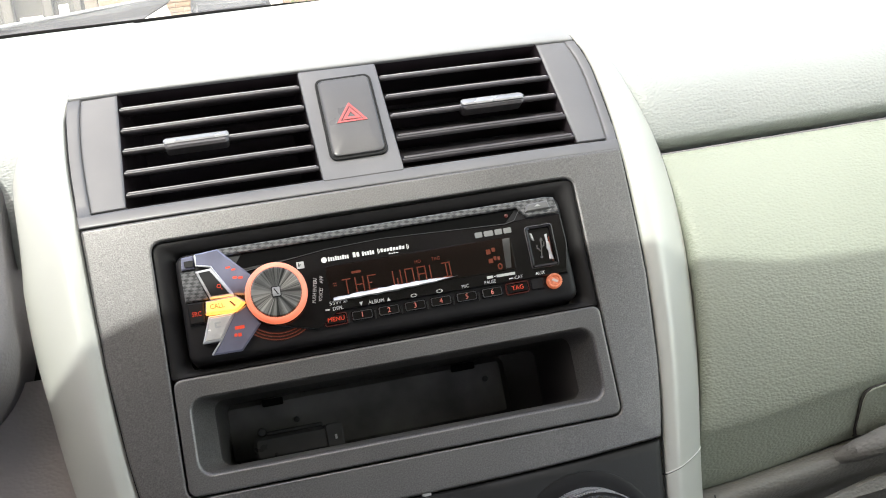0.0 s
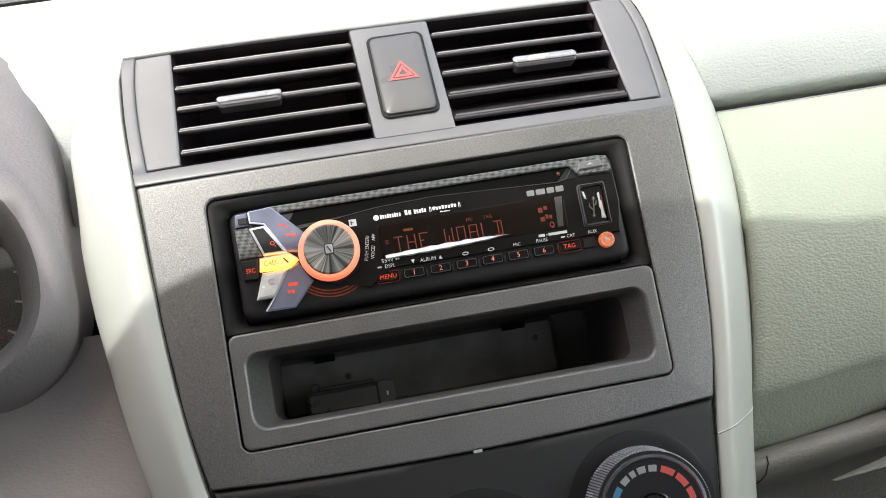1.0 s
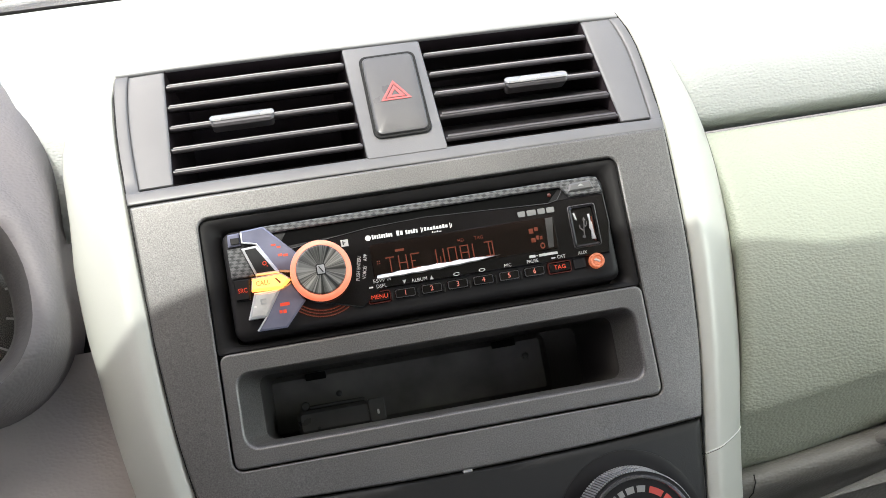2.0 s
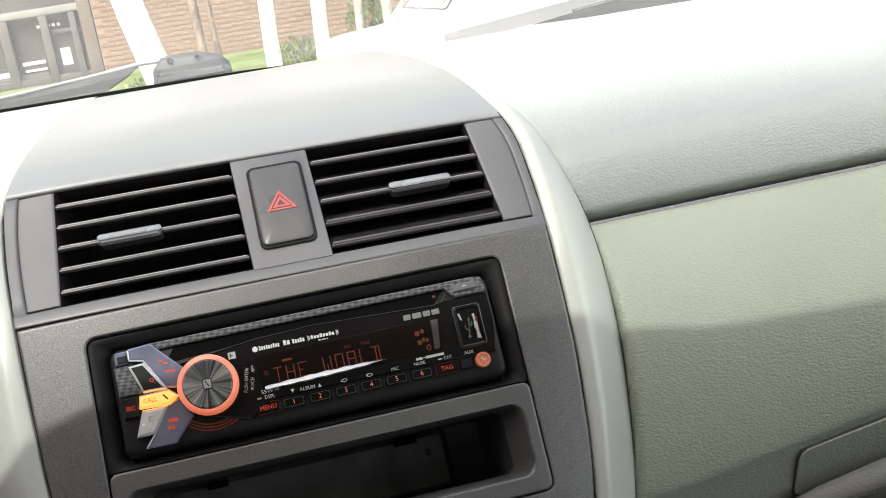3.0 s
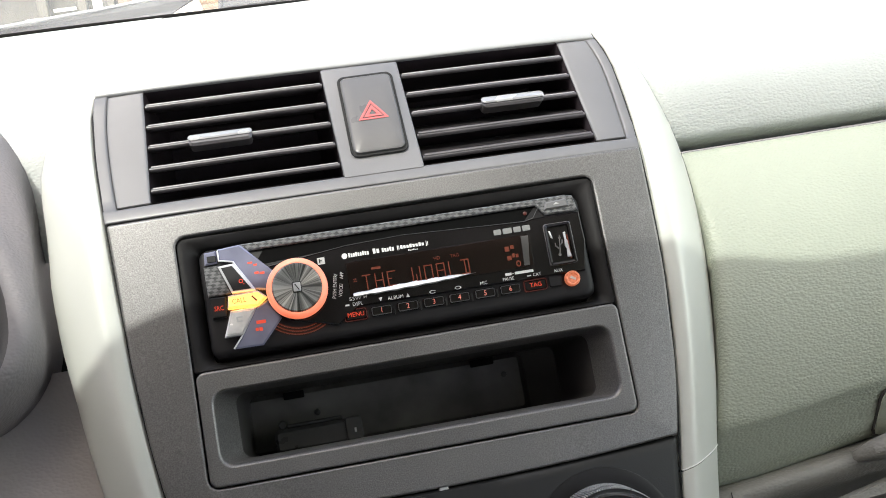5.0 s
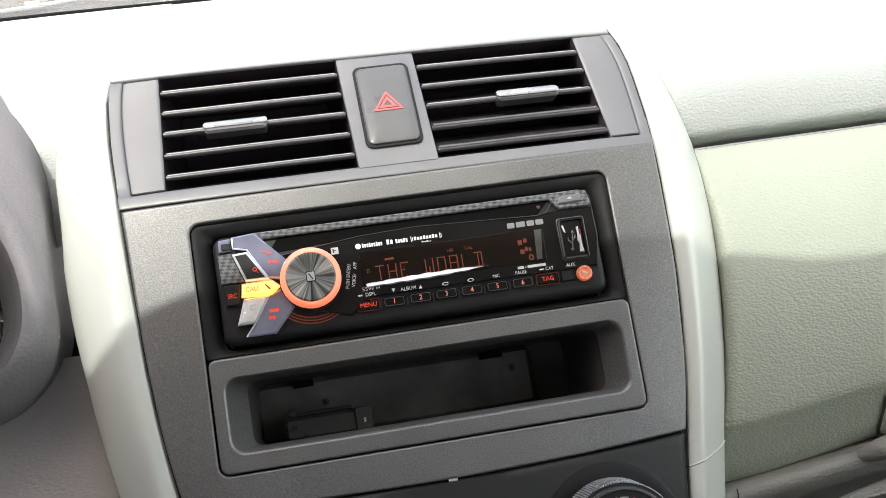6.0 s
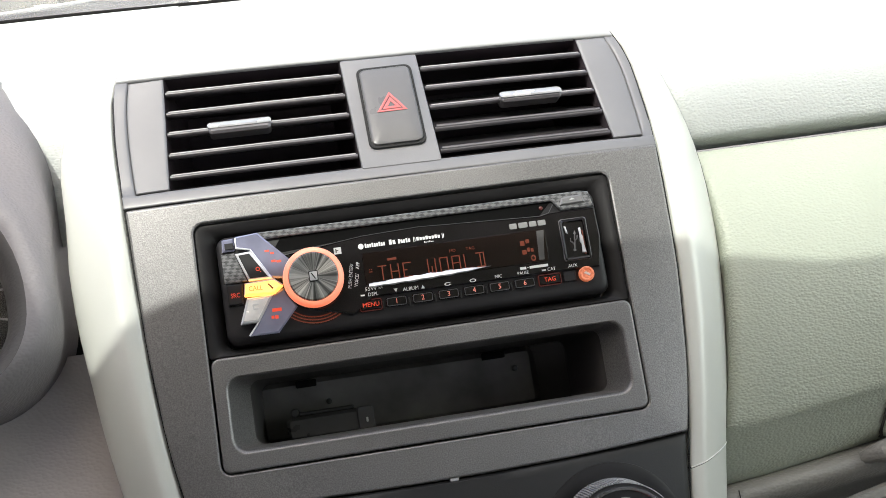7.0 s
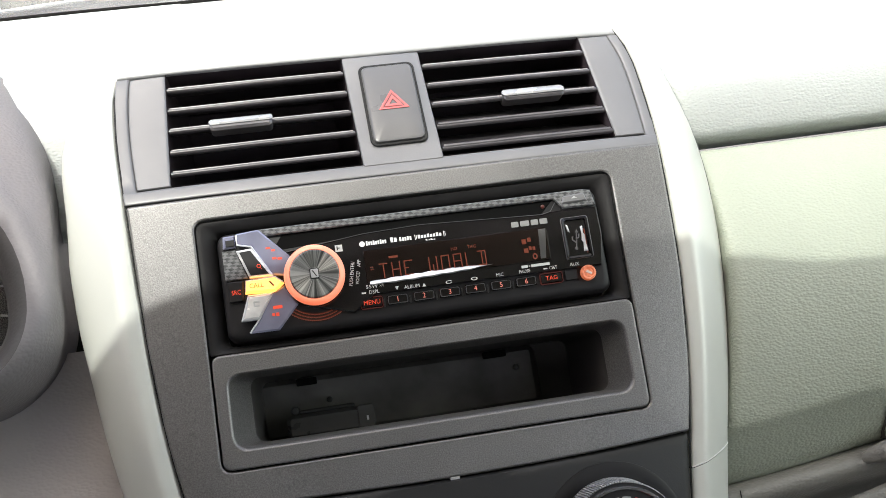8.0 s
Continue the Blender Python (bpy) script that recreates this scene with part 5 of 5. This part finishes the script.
def door_row(k, inset_x, back):
    row = []
    for z, y in DOOR:
        x0 = interp(TRIM, z)[2] - 0.0004 + inset_x
        x = x0 if k == 0 else x0 + (0.50 - x0) * k
        row.append(Vector((x, y + back + 0.003 * k, z + door_shift(x, z) + 0.002 * k)))
    return row


rows = [door_row(0, 0.0004, 0.012), door_row(0, 0.0, 0.005), door_row(0, 0.0008, 0.0016), door_row(0, 0.0024, 0.0002), door_row(0, 0.005, -0.0002)]
rows += [door_row(k, 0.005, -0.0002) for k in (0.06, 0.15, 0.25, 0.4, 0.6, 0.8, 1.0)]
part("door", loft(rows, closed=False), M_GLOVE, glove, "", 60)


def door_y(x, z):
    z -= door_shift(x, z) * 0.9
    for (za, ya), (zb, yb) in zip(DOOR, DOOR[1:]):
        if za >= z >= zb:
            return ya + (yb - ya) * (za - z) / (za - zb)
    return DOOR[-1][1]


def latch_plate(grow, d, depth):
    """Plate on the door's lower slope; its edges climb with the crease."""
    poly = [(0.2200 - grow, -0.0900 + grow), (0.2175 - grow, -0.1115 - grow), (0.335 + grow, -0.098 - grow), (0.335 + grow, -0.0755 + grow)]
    poly = ccw(poly)
    soft = []
    for i, q in enumerate(poly):
        a0, c0 = Vector(poly[i - 1]), Vector(poly[(i + 1) % 4])
        q = Vector(q)
        u, v = (a0 - q).normalized() * 0.004, (c0 - q).normalized() * 0.004
        soft += [tuple(q + u), tuple(q + (u + v) * 0.3), tuple(q + v)]
    on = lambda pts, e: [Vector((x, door_y(x, z) + e, z)) for x, z in pts]
    return loft([on(soft, depth), on(soft, d + 0.0006), on(inset(soft, 0.0006), d)], True, True)


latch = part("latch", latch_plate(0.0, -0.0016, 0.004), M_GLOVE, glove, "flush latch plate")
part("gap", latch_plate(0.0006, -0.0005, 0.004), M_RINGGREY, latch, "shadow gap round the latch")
part("pull_lip", tube([(0.203, 0.034, -0.1185), (0.210, 0.0270, -0.1165), (0.225, 0.0240, -0.1140), (0.26, 0.0230, -0.1095), (0.33, 0.0230, -0.102), (0.345, 0.034, -0.101)], [0.003, 0.0052, 0.0066, 0.0074, 0.007, 0.003], 14), M_LOWER, latch, "rounded pull lip")

knee = thing("knee_panel", (0.40, 0.06, -0.30), "grey-beige lower dash panel under the glove box", "dash panel")
rows = []
for x in (0.118, 0.125, 0.135, 0.15, 0.20, 0.30, 0.5, 0.74):
    o = 0.010 if x < 0.12 else 0.0
    rows.append([Vector((x, y + o, z + 0.10 * (x - 0.14) * (1 if x < 0.3 else 0) + (0.016 if x >= 0.3 else 0))) for y, z in ((0.055, -0.1200), (0.040, -0.1215), (0.033, -0.1235), (0.0315, -0.1265), (0.034, -0.131), (0.042, -0.136), (0.065, -0.142), (0.10, -0.155), (0.12, -0.20), (0.125, -0.30))])
part("panel", loft(rows, closed=False), M_LOWER, knee, "", 60)
part("seam", tube([(0.1385, 0.0325, -0.1235), (0.1380, 0.0310, -0.1268), (0.1365, 0.0332, -0.1318), (0.1350, 0.0370, -0.1345), (0.1330, 0.0415, -0.1366), (0.1305, 0.051, -0.1395), (0.127, 0.064, -0.1430)], 0.0003, 6), M_LINT, knee)
part("edge", plate([(0.168, -0.1405), (0.22, -0.1300), (0.34, -0.1270), (0.34, -0.1300), (0.20, -0.1390)], 0.030, 0.036, 0.001), M_LOWER, knee, "moulded edge")

# ---- windscreen, cowl, wipers ----
C = Matrix.Translation((0, 0, 0.85))
rows = []
for k in range(-8, 9):
    x = 0.74 * k / 8
    f0 = 0.475 - 0.16 * (x / 0.74) ** 2
    rows.append([Vector((x, f0 + 0.06, 0.07)), Vector((x, f0, 0.0965))] + [Vector((x * (1 - 0.08 * j / 6), f0 - 0.81 * j / 6, 0.0965 + 0.368 * j / 6)) for j in (1, 2, 3, 4, 5, 6, 6.3)])
bm = loft(rows, closed=False)
me = mesh_of("window_1", bm, M_GLASS, 60)
ws = new("window_1", me)
ws.matrix_basis = C
tagged(ws, "clear raked windscreen with an unseen tint band that dims the sun", "window", kind="structure")
rows = []
for x, u, h in ((-0.74, 0.0995, 0.0013), (-0.45, 0.0992, 0.0013), (-0.2, 0.0985, 0.0012), (-0.1, 0.0981, 0.0009), (0, 0.0975, 0.0004), (0.08, 0.0955, -0.001), (0.16, 0.0935, -0.003), (0.25, 0.0917, -0.004), (0.35, 0.0900, -0.002), (0.5, 0.0870, 0.001), (0.74, 0.084, 0.001)):
    f = min(0.4525, 0.462 - 0.16 * (x / 0.74) ** 2)
    rows.append([Vector((x, f + d, u + v)) for d, v in ((-0.001, -0.012), (0, 0.0018 + h - 0.0008), (0.0008, 0.0018 + h), (0.006, 0.0018 + h), (0.010, -0.004))])
single("trim_1", loft(rows, closed=False), M_SLOT, "black windscreen base edge", "trim", "structure", C)
rows = [[Vector((x, f, u)) for f, u in ((0.485, 0.070), (0.52, 0.085), (0.58, 0.07), (0.66, 0.06), (0.70, 0.04))] for x in (-0.74, -0.3, 0, 0.3, 0.74)]
single("cowl", loft(rows, closed=False), M_COWL, "black plastic cowl below the windscreen", "cowl", "", C)

wip = thing("wiper", (-0.05, 0.52, 0.085), "faded grey windscreen wiper with pivot cover", "wiper", C, "windscreen wipers")
cov = [(-0.074, 0.098), (-0.072, 0.110), (-0.064, 0.1185), (-0.034, 0.1180), (-0.016, 0.1135), (-0.008, 0.1050), (-0.007, 0.098)]
part("pivot_cover", plate(cov, 0.488, 0.530, 0.004), M_WIPER, wip, "moulded grey pivot cover", 50)
part("cover_ledge", plate([(-0.070, 0.0985), (-0.068, 0.107), (-0.014, 0.1055), (-0.010, 0.0985)], 0.482, 0.49, 0.002), M_WIPER, wip)
for x in (-0.0565, -0.0335):
    part("bolt_hole", turned(x, 0.1155 - (x + 0.0565) * 0.02, [(0.0028, 0.489), (0.0027, 0.4870), (0.0018, 0.4868), (0.0014, 0.490)], 18), M_COWL, wip, "dark bolt hole")
part("arm", tube([(-0.060, 0.500, 0.117), (-0.085, 0.498, 0.1165), (-0.12, 0.495, 0.1135), (-0.17, 0.492, 0.110), (-0.26, 0.49, 0.105), (-0.40, 0.49, 0.103)], [0.0030, 0.0018, 0.0013, 0.0011, 0.0011, 0.0011], 8), M_ARM, wip, "pale worn wiper arm")
part("blade", plate([(-0.082, 0.1162), (-0.12, 0.1128), (-0.17, 0.1090), (-0.26, 0.1042), (-0.40, 0.1015), (-0.40, 0.092), (-0.16, 0.0955), (-0.112, 0.0990), (-0.092, 0.1085)], 0.4935, 0.499, 0.001), M_WIPER, wip, "faded black wiper blade")
wip2 = thing("wiper", (0.36, 0.52, 0.08), "black windscreen wiper resting at the glass base", "wiper", C, "windscreen wipers")
part("blade", plate([(0.262, 0.0945), (0.33, 0.1025), (0.42, 0.104), (0.70, 0.096), (0.70, 0.088), (0.34, 0.092)], 0.487, 0.494, 0.001), M_COWL, wip2)
part("arm", tube([(0.30, 0.489, 0.1005), (0.36, 0.488, 0.106), (0.5, 0.489, 0.106), (0.66, 0.490, 0.098)], [0.0018, 0.0024, 0.003, 0.003], 8), M_WIPER, wip2)

# ---- cabin shell ----
SHADE_EDGE = [(-0.72, -0.36), (-0.45, -0.31), (-0.375, -0.330), (-0.350, -0.350), (-0.335, -0.349), (-0.319, -0.345), (-0.305, -0.336), (-0.269, -0.328), (-0.176, -0.326), (-0.06, -0.334), (0.0, -0.349), (0.115, -0.355), (0.4, -0.366), (0.72, -0.41)]
rows = [[Vector((x, f, 0.455)), Vector((x, f - 0.01, 0.450)), Vector((x, -1.2, 0.50)), Vector((x, -2.1, 0.44)), Vector((x, -2.1, 0.47)), Vector((x, -1.2, 0.53)), Vector((x, f - 0.01, 0.475)), Vector((x, f, 0.470))] for x, f in SHADE_EDGE]
single("ceiling", loft([r + [r[0]] for r in rows], closed=False), M_LINER, "pale cloth headliner out of view, front edge cut to shade the dash", "ceiling", "structure", C)
for i, s in enumerate((-1, 1)):
    bm = brick_box(s * 0.76, s * 0.72, -2.2, 0.45, -0.6, 0.06)
    brick_box(s * 0.78, s * 0.70, -0.9 if s > 0 else -2.2, -0.78 if s > 0 else -0.70, 0.06, 0.47, bm=bm)
    single("wall_" + "lr"[i].replace("l", "left").replace("r", "right"), bm, M_SEAT, "unseen grey cabin side below and behind the window", "door panel", "structure", C)
    bm = tube([(s * 0.75, 0.33, 0.06), (s * 0.735, 0.0, 0.22), (s * 0.70, -0.48, 0.46)], [0.03, 0.028, 0.03], 10)
    single("pillar_" + ("left" if s < 0 else "right"), bm, M_LINER, "pale windscreen pillar", "pillar", "structure", C)
single("window_2", brick_box(-0.782, -0.777, -0.70, 0.38, 0.05, 0.46), M_TINTED, "unseen driver side window, tinted to dim light from the left", "window", "structure", C)
single("wall_rear", brick_box(-0.76, 0.76, -2.25, -2.2, -0.6, 0.20), M_SEAT, "grey rear bulkhead", "wall", "structure", C)
single("floor", brick_box(-0.78, 0.78, -2.2, 0.75, -0.65, -0.6), M_SEAT, "dark cabin carpet", "floor", "structure", C)
for x in (-0.36, 0.36):
    seat = thing("front_seat", (x, -0.95, -0.6), "grey cloth front seat of the car", "armchair seat", C, "front seats")
    part("cushion", slab(x - 0.25, x + 0.25, -0.42, -0.28, -1.15, -0.66, 0.05, 0.03, 5), M_SEAT, seat)
    part("backrest", slab(x - 0.25, x + 0.25, -0.30, 0.22, -1.28, -1.14, 0.08, 0.04, 6), M_SEAT, seat)
    part("headrest", slab(x - 0.13, x + 0.13, 0.25, 0.42, -1.27, -1.17, 0.05, 0.03, 5), M_SEAT, seat)
    part("base", slab(x - 0.2, x + 0.2, -0.6, -0.42, -1.1, -0.7, 0.02, 0.01), M_CHAR, seat)

visor = thing("shade_visor", (-0.50, -0.31, 0.445), "unseen pale cloth visor added to shade the instrument hood", "sun visor", C)
part("flap", brick_box(-0.68, -0.330, -0.345, -0.258, 0.436, 0.448, 0.005), M_LINER, visor)
part("hinge_rod", tube([(-0.66, -0.345, 0.447), (-0.34, -0.345, 0.447)], 0.004, 8), M_CHAR, visor)

# ---- outside ----
M_ASPH = material("asphalt", (0.06, 0.06, 0.062), 0.9, mottle=(0.8, 0.2), sparkle=(60, 0.3), grain=(90, 0.006, "fine"))
M_PAVE = material("pale concrete", (0.34, 0.33, 0.31), 0.85, mottle=(1.5, 0.15), grain=(60, 0.004, "fine"))
M_GRASS = material("lawn", (0.15, 0.20, 0.06), 0.9, mottle=(2.5, 0.4), grain=(40, 0.03, "fine"))
M_BRICK = material("orange brick", (0.195, 0.126, 0.080), 0.85, mottle=(2.0, 0.2), sparkle=(7, 0.3), grain=(60, 0.004, "fine"))
M_MORTAR = material("mortar", (0.215, 0.150, 0.103), 0.9, mottle=(3, 0.12), grain=(80, 0.003, "fine"))
M_BARK = material("pale sunlit bark", (0.74, 0.70, 0.60), 0.85, mottle=(6, 0.35), sparkle=(30, 0.25), grain=(25, 0.02, "fine"))
M_BROWNBARK = material("brown bark", (0.34, 0.25, 0.17), 0.9, mottle=(8, 0.3), grain=(25, 0.02, "fine"))
M_LEAF = material("leaf green", (0.24, 0.30, 0.075), 0.6, mottle=(3, 0.35), sparkle=(15, 0.3))
M_LINTEL = material("grey lintel paint", (0.21, 0.195, 0.18), 0.7, mottle=(3, 0.15))
M_FRAME = material("dark shop frame", (0.065, 0.058, 0.052), 0.5, mottle=(3, 0.2))
M_SHOPGLASS = material("dark shop glass", (0.045, 0.042, 0.038), 0.12, mottle=(2, 0.4))
M_CARWHITE = material("white car paint", (0.8, 0.8, 0.8), 0.25, coat=0.6, mottle=(3, 0.03))
M_CARGLASS = material("car glass with painted reflections", (0.44, 0.46, 0.45), 0.2, mottle=(9, 0.9))

bm = bmesh.new()
bmesh.ops.create_grid(bm, x_segments=2, y_segments=2, size=400)
single("ground", bm, M_ASPH, "grey asphalt ground", "ground", "structure")
single("pavement", brick_box(-25, 25, 5.7, 7.0, 0.0, 0.13, 0.02), M_PAVE, "pale concrete pavement with raised kerb", "pavement", "structure")
single("lawn", brick_box(-30, 30, 7.0, 17.0, 0.0, 0.15, 0.03), M_GRASS, "sunlit strip of lawn before the building", "lawn", "structure")

FW = 17.0
building = thing("building", (0, FW + 3, 0.0), "orange brick building with dark shopfront", "building", Matrix())
bm = brick_box(-1.85, 16.0, FW + 0.012, FW + 7, 0.1, 7.4)
brick_box(-16.0, -1.85, FW + 0.012, FW + 7, 3.9, 7.4, bm=bm)
wall = part("wall", bm, M_MORTAR, building, "brick wall")
part("roof", brick_box(-16.3, 16.3, FW - 0.3, FW + 7.3, 7.4, 7.8, 0.05), M_PAVE, building, "flat roof with pale edge")
shop = part("shopfront", brick_box(-16.0, -1.86, FW + 0.25, FW + 0.30, 0.1, 3.9), M_SHOPGLASS, building, "dark shop window")
for z0, z1, mat, note in ((0.1, 0.25, M_FRAME, ""), (1.17, 1.28, M_LINTEL, "pale cross rail"), (3.6, 3.9, M_FRAME, "")):
    part("rail", brick_box(-16.0, -1.87, FW + 0.08, FW + 0.24, z0, z1, 0.01), mat, shop, note)
part("pilaster", brick_box(-2.06, -1.87, FW + 0.05, FW + 0.24, 0.1, 3.9, 0.01), material("brown pilaster paint", (0.135, 0.105, 0.085), 0.6, mottle=(3, 0.15)), shop, "brown pilaster beside the brick")
for x, w in ((-2.22, 0.10), (-2.66, 0.12), (-3.26, 0.14), (-4.20, 0.17), (-5.72, 0.17), (-8.2, 0.17)):
    part("mullion", brick_box(x, x + w, FW + 0.07, FW + 0.24, 0.1, 1.16, 0.01), M_FRAME, shop)
for x0, x1, z0, z1 in ((-2.47, -2.32, 0.38, 0.64), (-3.06, -2.72, 0.46, 0.51), (-3.04, -2.72, 0.36, 0.39), (-3.50, -3.28, 0.33, 0.40), (-3.42, -3.20, 0.05, 0.17)):
    part("notice", brick_box(x0, x1, FW + 0.23, FW + 0.245, z0, z1), M_PRINT, shop, "white paper notice")
bm = bmesh.new()
for k in range(5):
    brick_box(-2.73 + 0.075 * k, -2.68 + 0.075 * k, FW + 0.232, FW + 0.244, 0.985, 1.03, bm=bm)
part("sign_bars", bm, M_PRINT, shop, "small pale lettering bars")
part("inner_counter", brick_box(-5.4, -2.7, FW + 0.20, FW + 0.245, 0.12, 0.33, 0.02), M_FRAME, shop, "dark counter behind the glass")
part("awning_rail", brick_box(-2.62, -2.1, FW + 0.19, FW + 0.245, 0.86, 0.93, 0.01), M_FRAME, shop, "dark transom bar")


def tree(x, y, lean_x, r, h, seed, label, bark=M_BARK):
    rnd = random.Random(seed)
    t = thing("tree", (x, y, 0.1), label, "tree", Matrix(), "trees by the building")
    pts = [(x + lean_x * (z - 0.9) + 0.02 * math.sin(3 * z + seed), y + 0.02 * math.cos(2 * z + seed), z) for z in (0.08, 0.25, 0.5, 0.75, 1.0, 1.25, 1.6, 2.2, h * 0.7, h)]
    rad = [r * k for k in (1.6, 1.25, 1.08, 1.02, 1.0, 0.98, 0.92, 0.8, 0.55, 0.2)]
    part("trunk", tube(pts, rad, 14), bark, t)
    top = Vector(pts[-2])
    for k in range(5):
        a = 2 * math.pi * k / 5 + seed
        e = top + Vector((math.cos(a) * 0.9, math.sin(a) * 0.9, 0.6 + 0.5 * rnd.random()))
        part("limb", tube([top + Vector((0, 0, -0.5 + 0.1 * k)), (top + e) / 2 + Vector((0, 0, 0.12)), e], [r * 0.45, r * 0.3, r * 0.1], 7), bark, t)
    bm = bmesh.new()
    for k in range(1100):
        d = Vector((rnd.gauss(0, 1), rnd.gauss(0, 1), rnd.gauss(0, 0.7)))
        c = top + Vector((0, 0, 0.9)) + d.normalized() * (1.5 * rnd.random() ** 0.5)
        q = Euler((rnd.random() * 6, rnd.random() * 6, rnd.random() * 6)).to_matrix()
        s = 0.07 + 0.07 * rnd.random()
        bm.faces.new([bm.verts.new(c + q @ Vector(p) * s) for p in ((-1, 0, 0), (0, -0.5, 0.1), (1, 0, 0), (0, 0.5, 0.1))])
    tagged(part("crown", bm, M_LEAF, t, "loose crown of small leaves"), kind="stuff")


def shrub(x, y, w, h, seed):
    rnd = random.Random(seed)
    bm = bmesh.new()
    for k in range(1500):
        a, b = rnd.random() * 6.28, rnd.random()
        c = Vector((x + w * math.cos(a) * b ** 0.5, y + 0.3 * math.sin(a) * b ** 0.5, 0.15 + h * (1 - b * 0.8) * rnd.random() ** 0.4))
        q = Euler((rnd.random() * 6, rnd.random() * 6, rnd.random() * 6)).to_matrix()
        s = 0.014 + 0.018 * rnd.random()
        bm.faces.new([bm.verts.new(c + q @ Vector(p) * s) for p in ((-1, 0, 0), (0, -0.5, 0.1), (1, 0, 0), (0, 0.5, 0.1))])
    t = thing("shrub", (x, y, 0.12), "low leafy green shrub by the brick wall", "shrub", Matrix(), "shrubs")
    tagged(part("leaves", bm, M_LEAF, t), kind="stuff")
    part("stem", tube([(x, y, 0.1), (x + 0.02, y, h * 0.5), (x + 0.05, y, h * 0.8)], [0.02, 0.015, 0.006], 6), M_BARK, t)


tree(-0.445, 6.0, -0.155, 0.086, 4.6, 1, "pale leaning sunlit tree trunk before the building")
tree(0.295, 6.1, 0.06, 0.046, 4.2, 2, "slim pale sunlit tree trunk")
tree(0.605, 6.2, 0.03, 0.046, 4.4, 3, "pale upright sunlit tree trunk")
tree(1.03, 7.8, 0.0, 0.030, 4.0, 4, "thin pale tree trunk by the wall")
tree(1.23, 7.8, 0.0, 0.038, 4.0, 6, "thin pale tree trunk by the wall")
tree(-0.20, 8.4, -0.03, 0.035, 3.8, 5, "thin brown tree trunk against the brick", M_BROWNBARK)
tree(-0.05, 8.5, 0.0, 0.022, 3.6, 8, "thin brown tree trunk against the brick", M_BROWNBARK)
for i, (x, y, w, h) in enumerate(((-0.15, 8.2, 0.35, 0.40), (0.6, 8.3, 0.4, 0.5), (1.2, 8.4, 0.3, 0.9), (-0.7, 8.6, 0.3, 0.35), (2.4, 8.6, 0.6, 0.9))):
    shrub(x, y, w, h, 20 + i)


def parked_car(x, y):
    """White short-nosed car seen from its side, nose to -x."""
    c = thing("parked_car", (x + 2.2, y, 0.0), "white short-nosed car parked beside the pavement", "car", Matrix())
    side = [(0.0, 0.35), (0.01, 0.62), (0.03, 0.690), (0.10, 0.712), (0.36, 0.735), (1.3, 0.82), (3.5, 0.90), (4.35, 0.90), (4.45, 0.55), (4.4, 0.30), (0.1, 0.26)]
    roofl = [(0.34, 0.725), (1.00, 1.40), (1.32, 1.50), (3.2, 1.50), (3.9, 0.88)]
    prof = lambda p, w, d: [Vector((x + a, y + w, b)) for a, b in (inset(ccw(p), d) if d else ccw(p))]
    part("body", loft([prof(side, -0.80, 0.06), prof(side, -0.86, 0.0), prof(side, 0.86, 0.0), prof(side, 0.80, 0.06)], True, True), M_CARWHITE, c, "", 30)
    part("cabin", loft([prof(roofl, -0.62, 0.10), prof(roofl, -0.74, 0.0), prof(roofl, 0.74, 0.0), prof(roofl, 0.62, 0.10)], True, True), M_CARWHITE, c, "", 30)
    for poly in ([(0.72, 0.93), (1.12, 1.32), (2.20, 1.41), (2.20, 0.96)], [(2.28, 0.96), (2.28, 1.41), (3.05, 1.40), (3.50, 1.0)]):
        part("window", plate([(x + a, b) for a, b in poly], y - 0.765, y - 0.70, 0.01), M_CARGLASS, c)
    part("windscreen", loft([[Vector((x + 0.42, y + s, 0.822)), Vector((x + 0.97, y + s * 0.9, 1.385))] for s in (-0.6, 0.6)], closed=False), M_CARGLASS, c)
    for dx in (0.85, 3.5):
        w = part("wheel", turned(x + dx, 0.32, [(0.31, y - 0.66), (0.32, y - 0.70), (0.32, y - 0.84), (0.30, y - 0.87), (0.2, y - 0.87)], 32, cap0=True), M_COWL, c, "black tyre")
        part("rim", turned(x + dx, 0.32, [(0.2, y - 0.86), (0.19, y - 0.885), (0.05, y - 0.88)], 20), M_TAB, w, "grey wheel rim")
    part("mirror", slab(x + 0.72, x + 0.86, 0.93, 1.04, y - 0.95, y - 0.82, 0.03, 0.02), M_COWL, c)
    for dx in (2.0, 2.85):
        part("door_handle", slab(x + dx, x + dx + 0.2, 0.80, 0.83, y - 0.90, y - 0.86, 0.01, 0.005), M_COWL, c)
    part("headlamp", slab(x + 0.04, x + 0.35, 0.62, 0.74, y - 0.875, y - 0.85, 0.03, 0.005), M_TAB, c, "clear grey headlamp")


parked_car(0.52, 4.75)

# bricks of the wall, near the view first
bm0 = brick_box(0, 0.215, 0, 0.02, 0, 0.065, 0.004)
brick_me = mesh_of("brick", bm0, M_BRICK, 30)
SPACE[wall] = SPACE[building]
n = 0
rest = bmesh.new()
for row in range(0, 34):
    z = 0.1 + 0.075 * row
    for i in range(26):
        x = -1.84 + 0.225 * i + (0.1125 if row % 2 else 0)
        if row < 16 and x < 2.2 and n < 290:
            ob = new("brick", brick_me)
            ob.parent = wall
            ob.location = SPACE[building] @ Vector((x, FW, z))
            n += 1
        else:
            brick_box(x, x + 0.215, FW, FW + 0.02, z, z + 0.065, bm=rest)
tagged(part("brickwork", rest, M_BRICK, wall), kind="stuff")
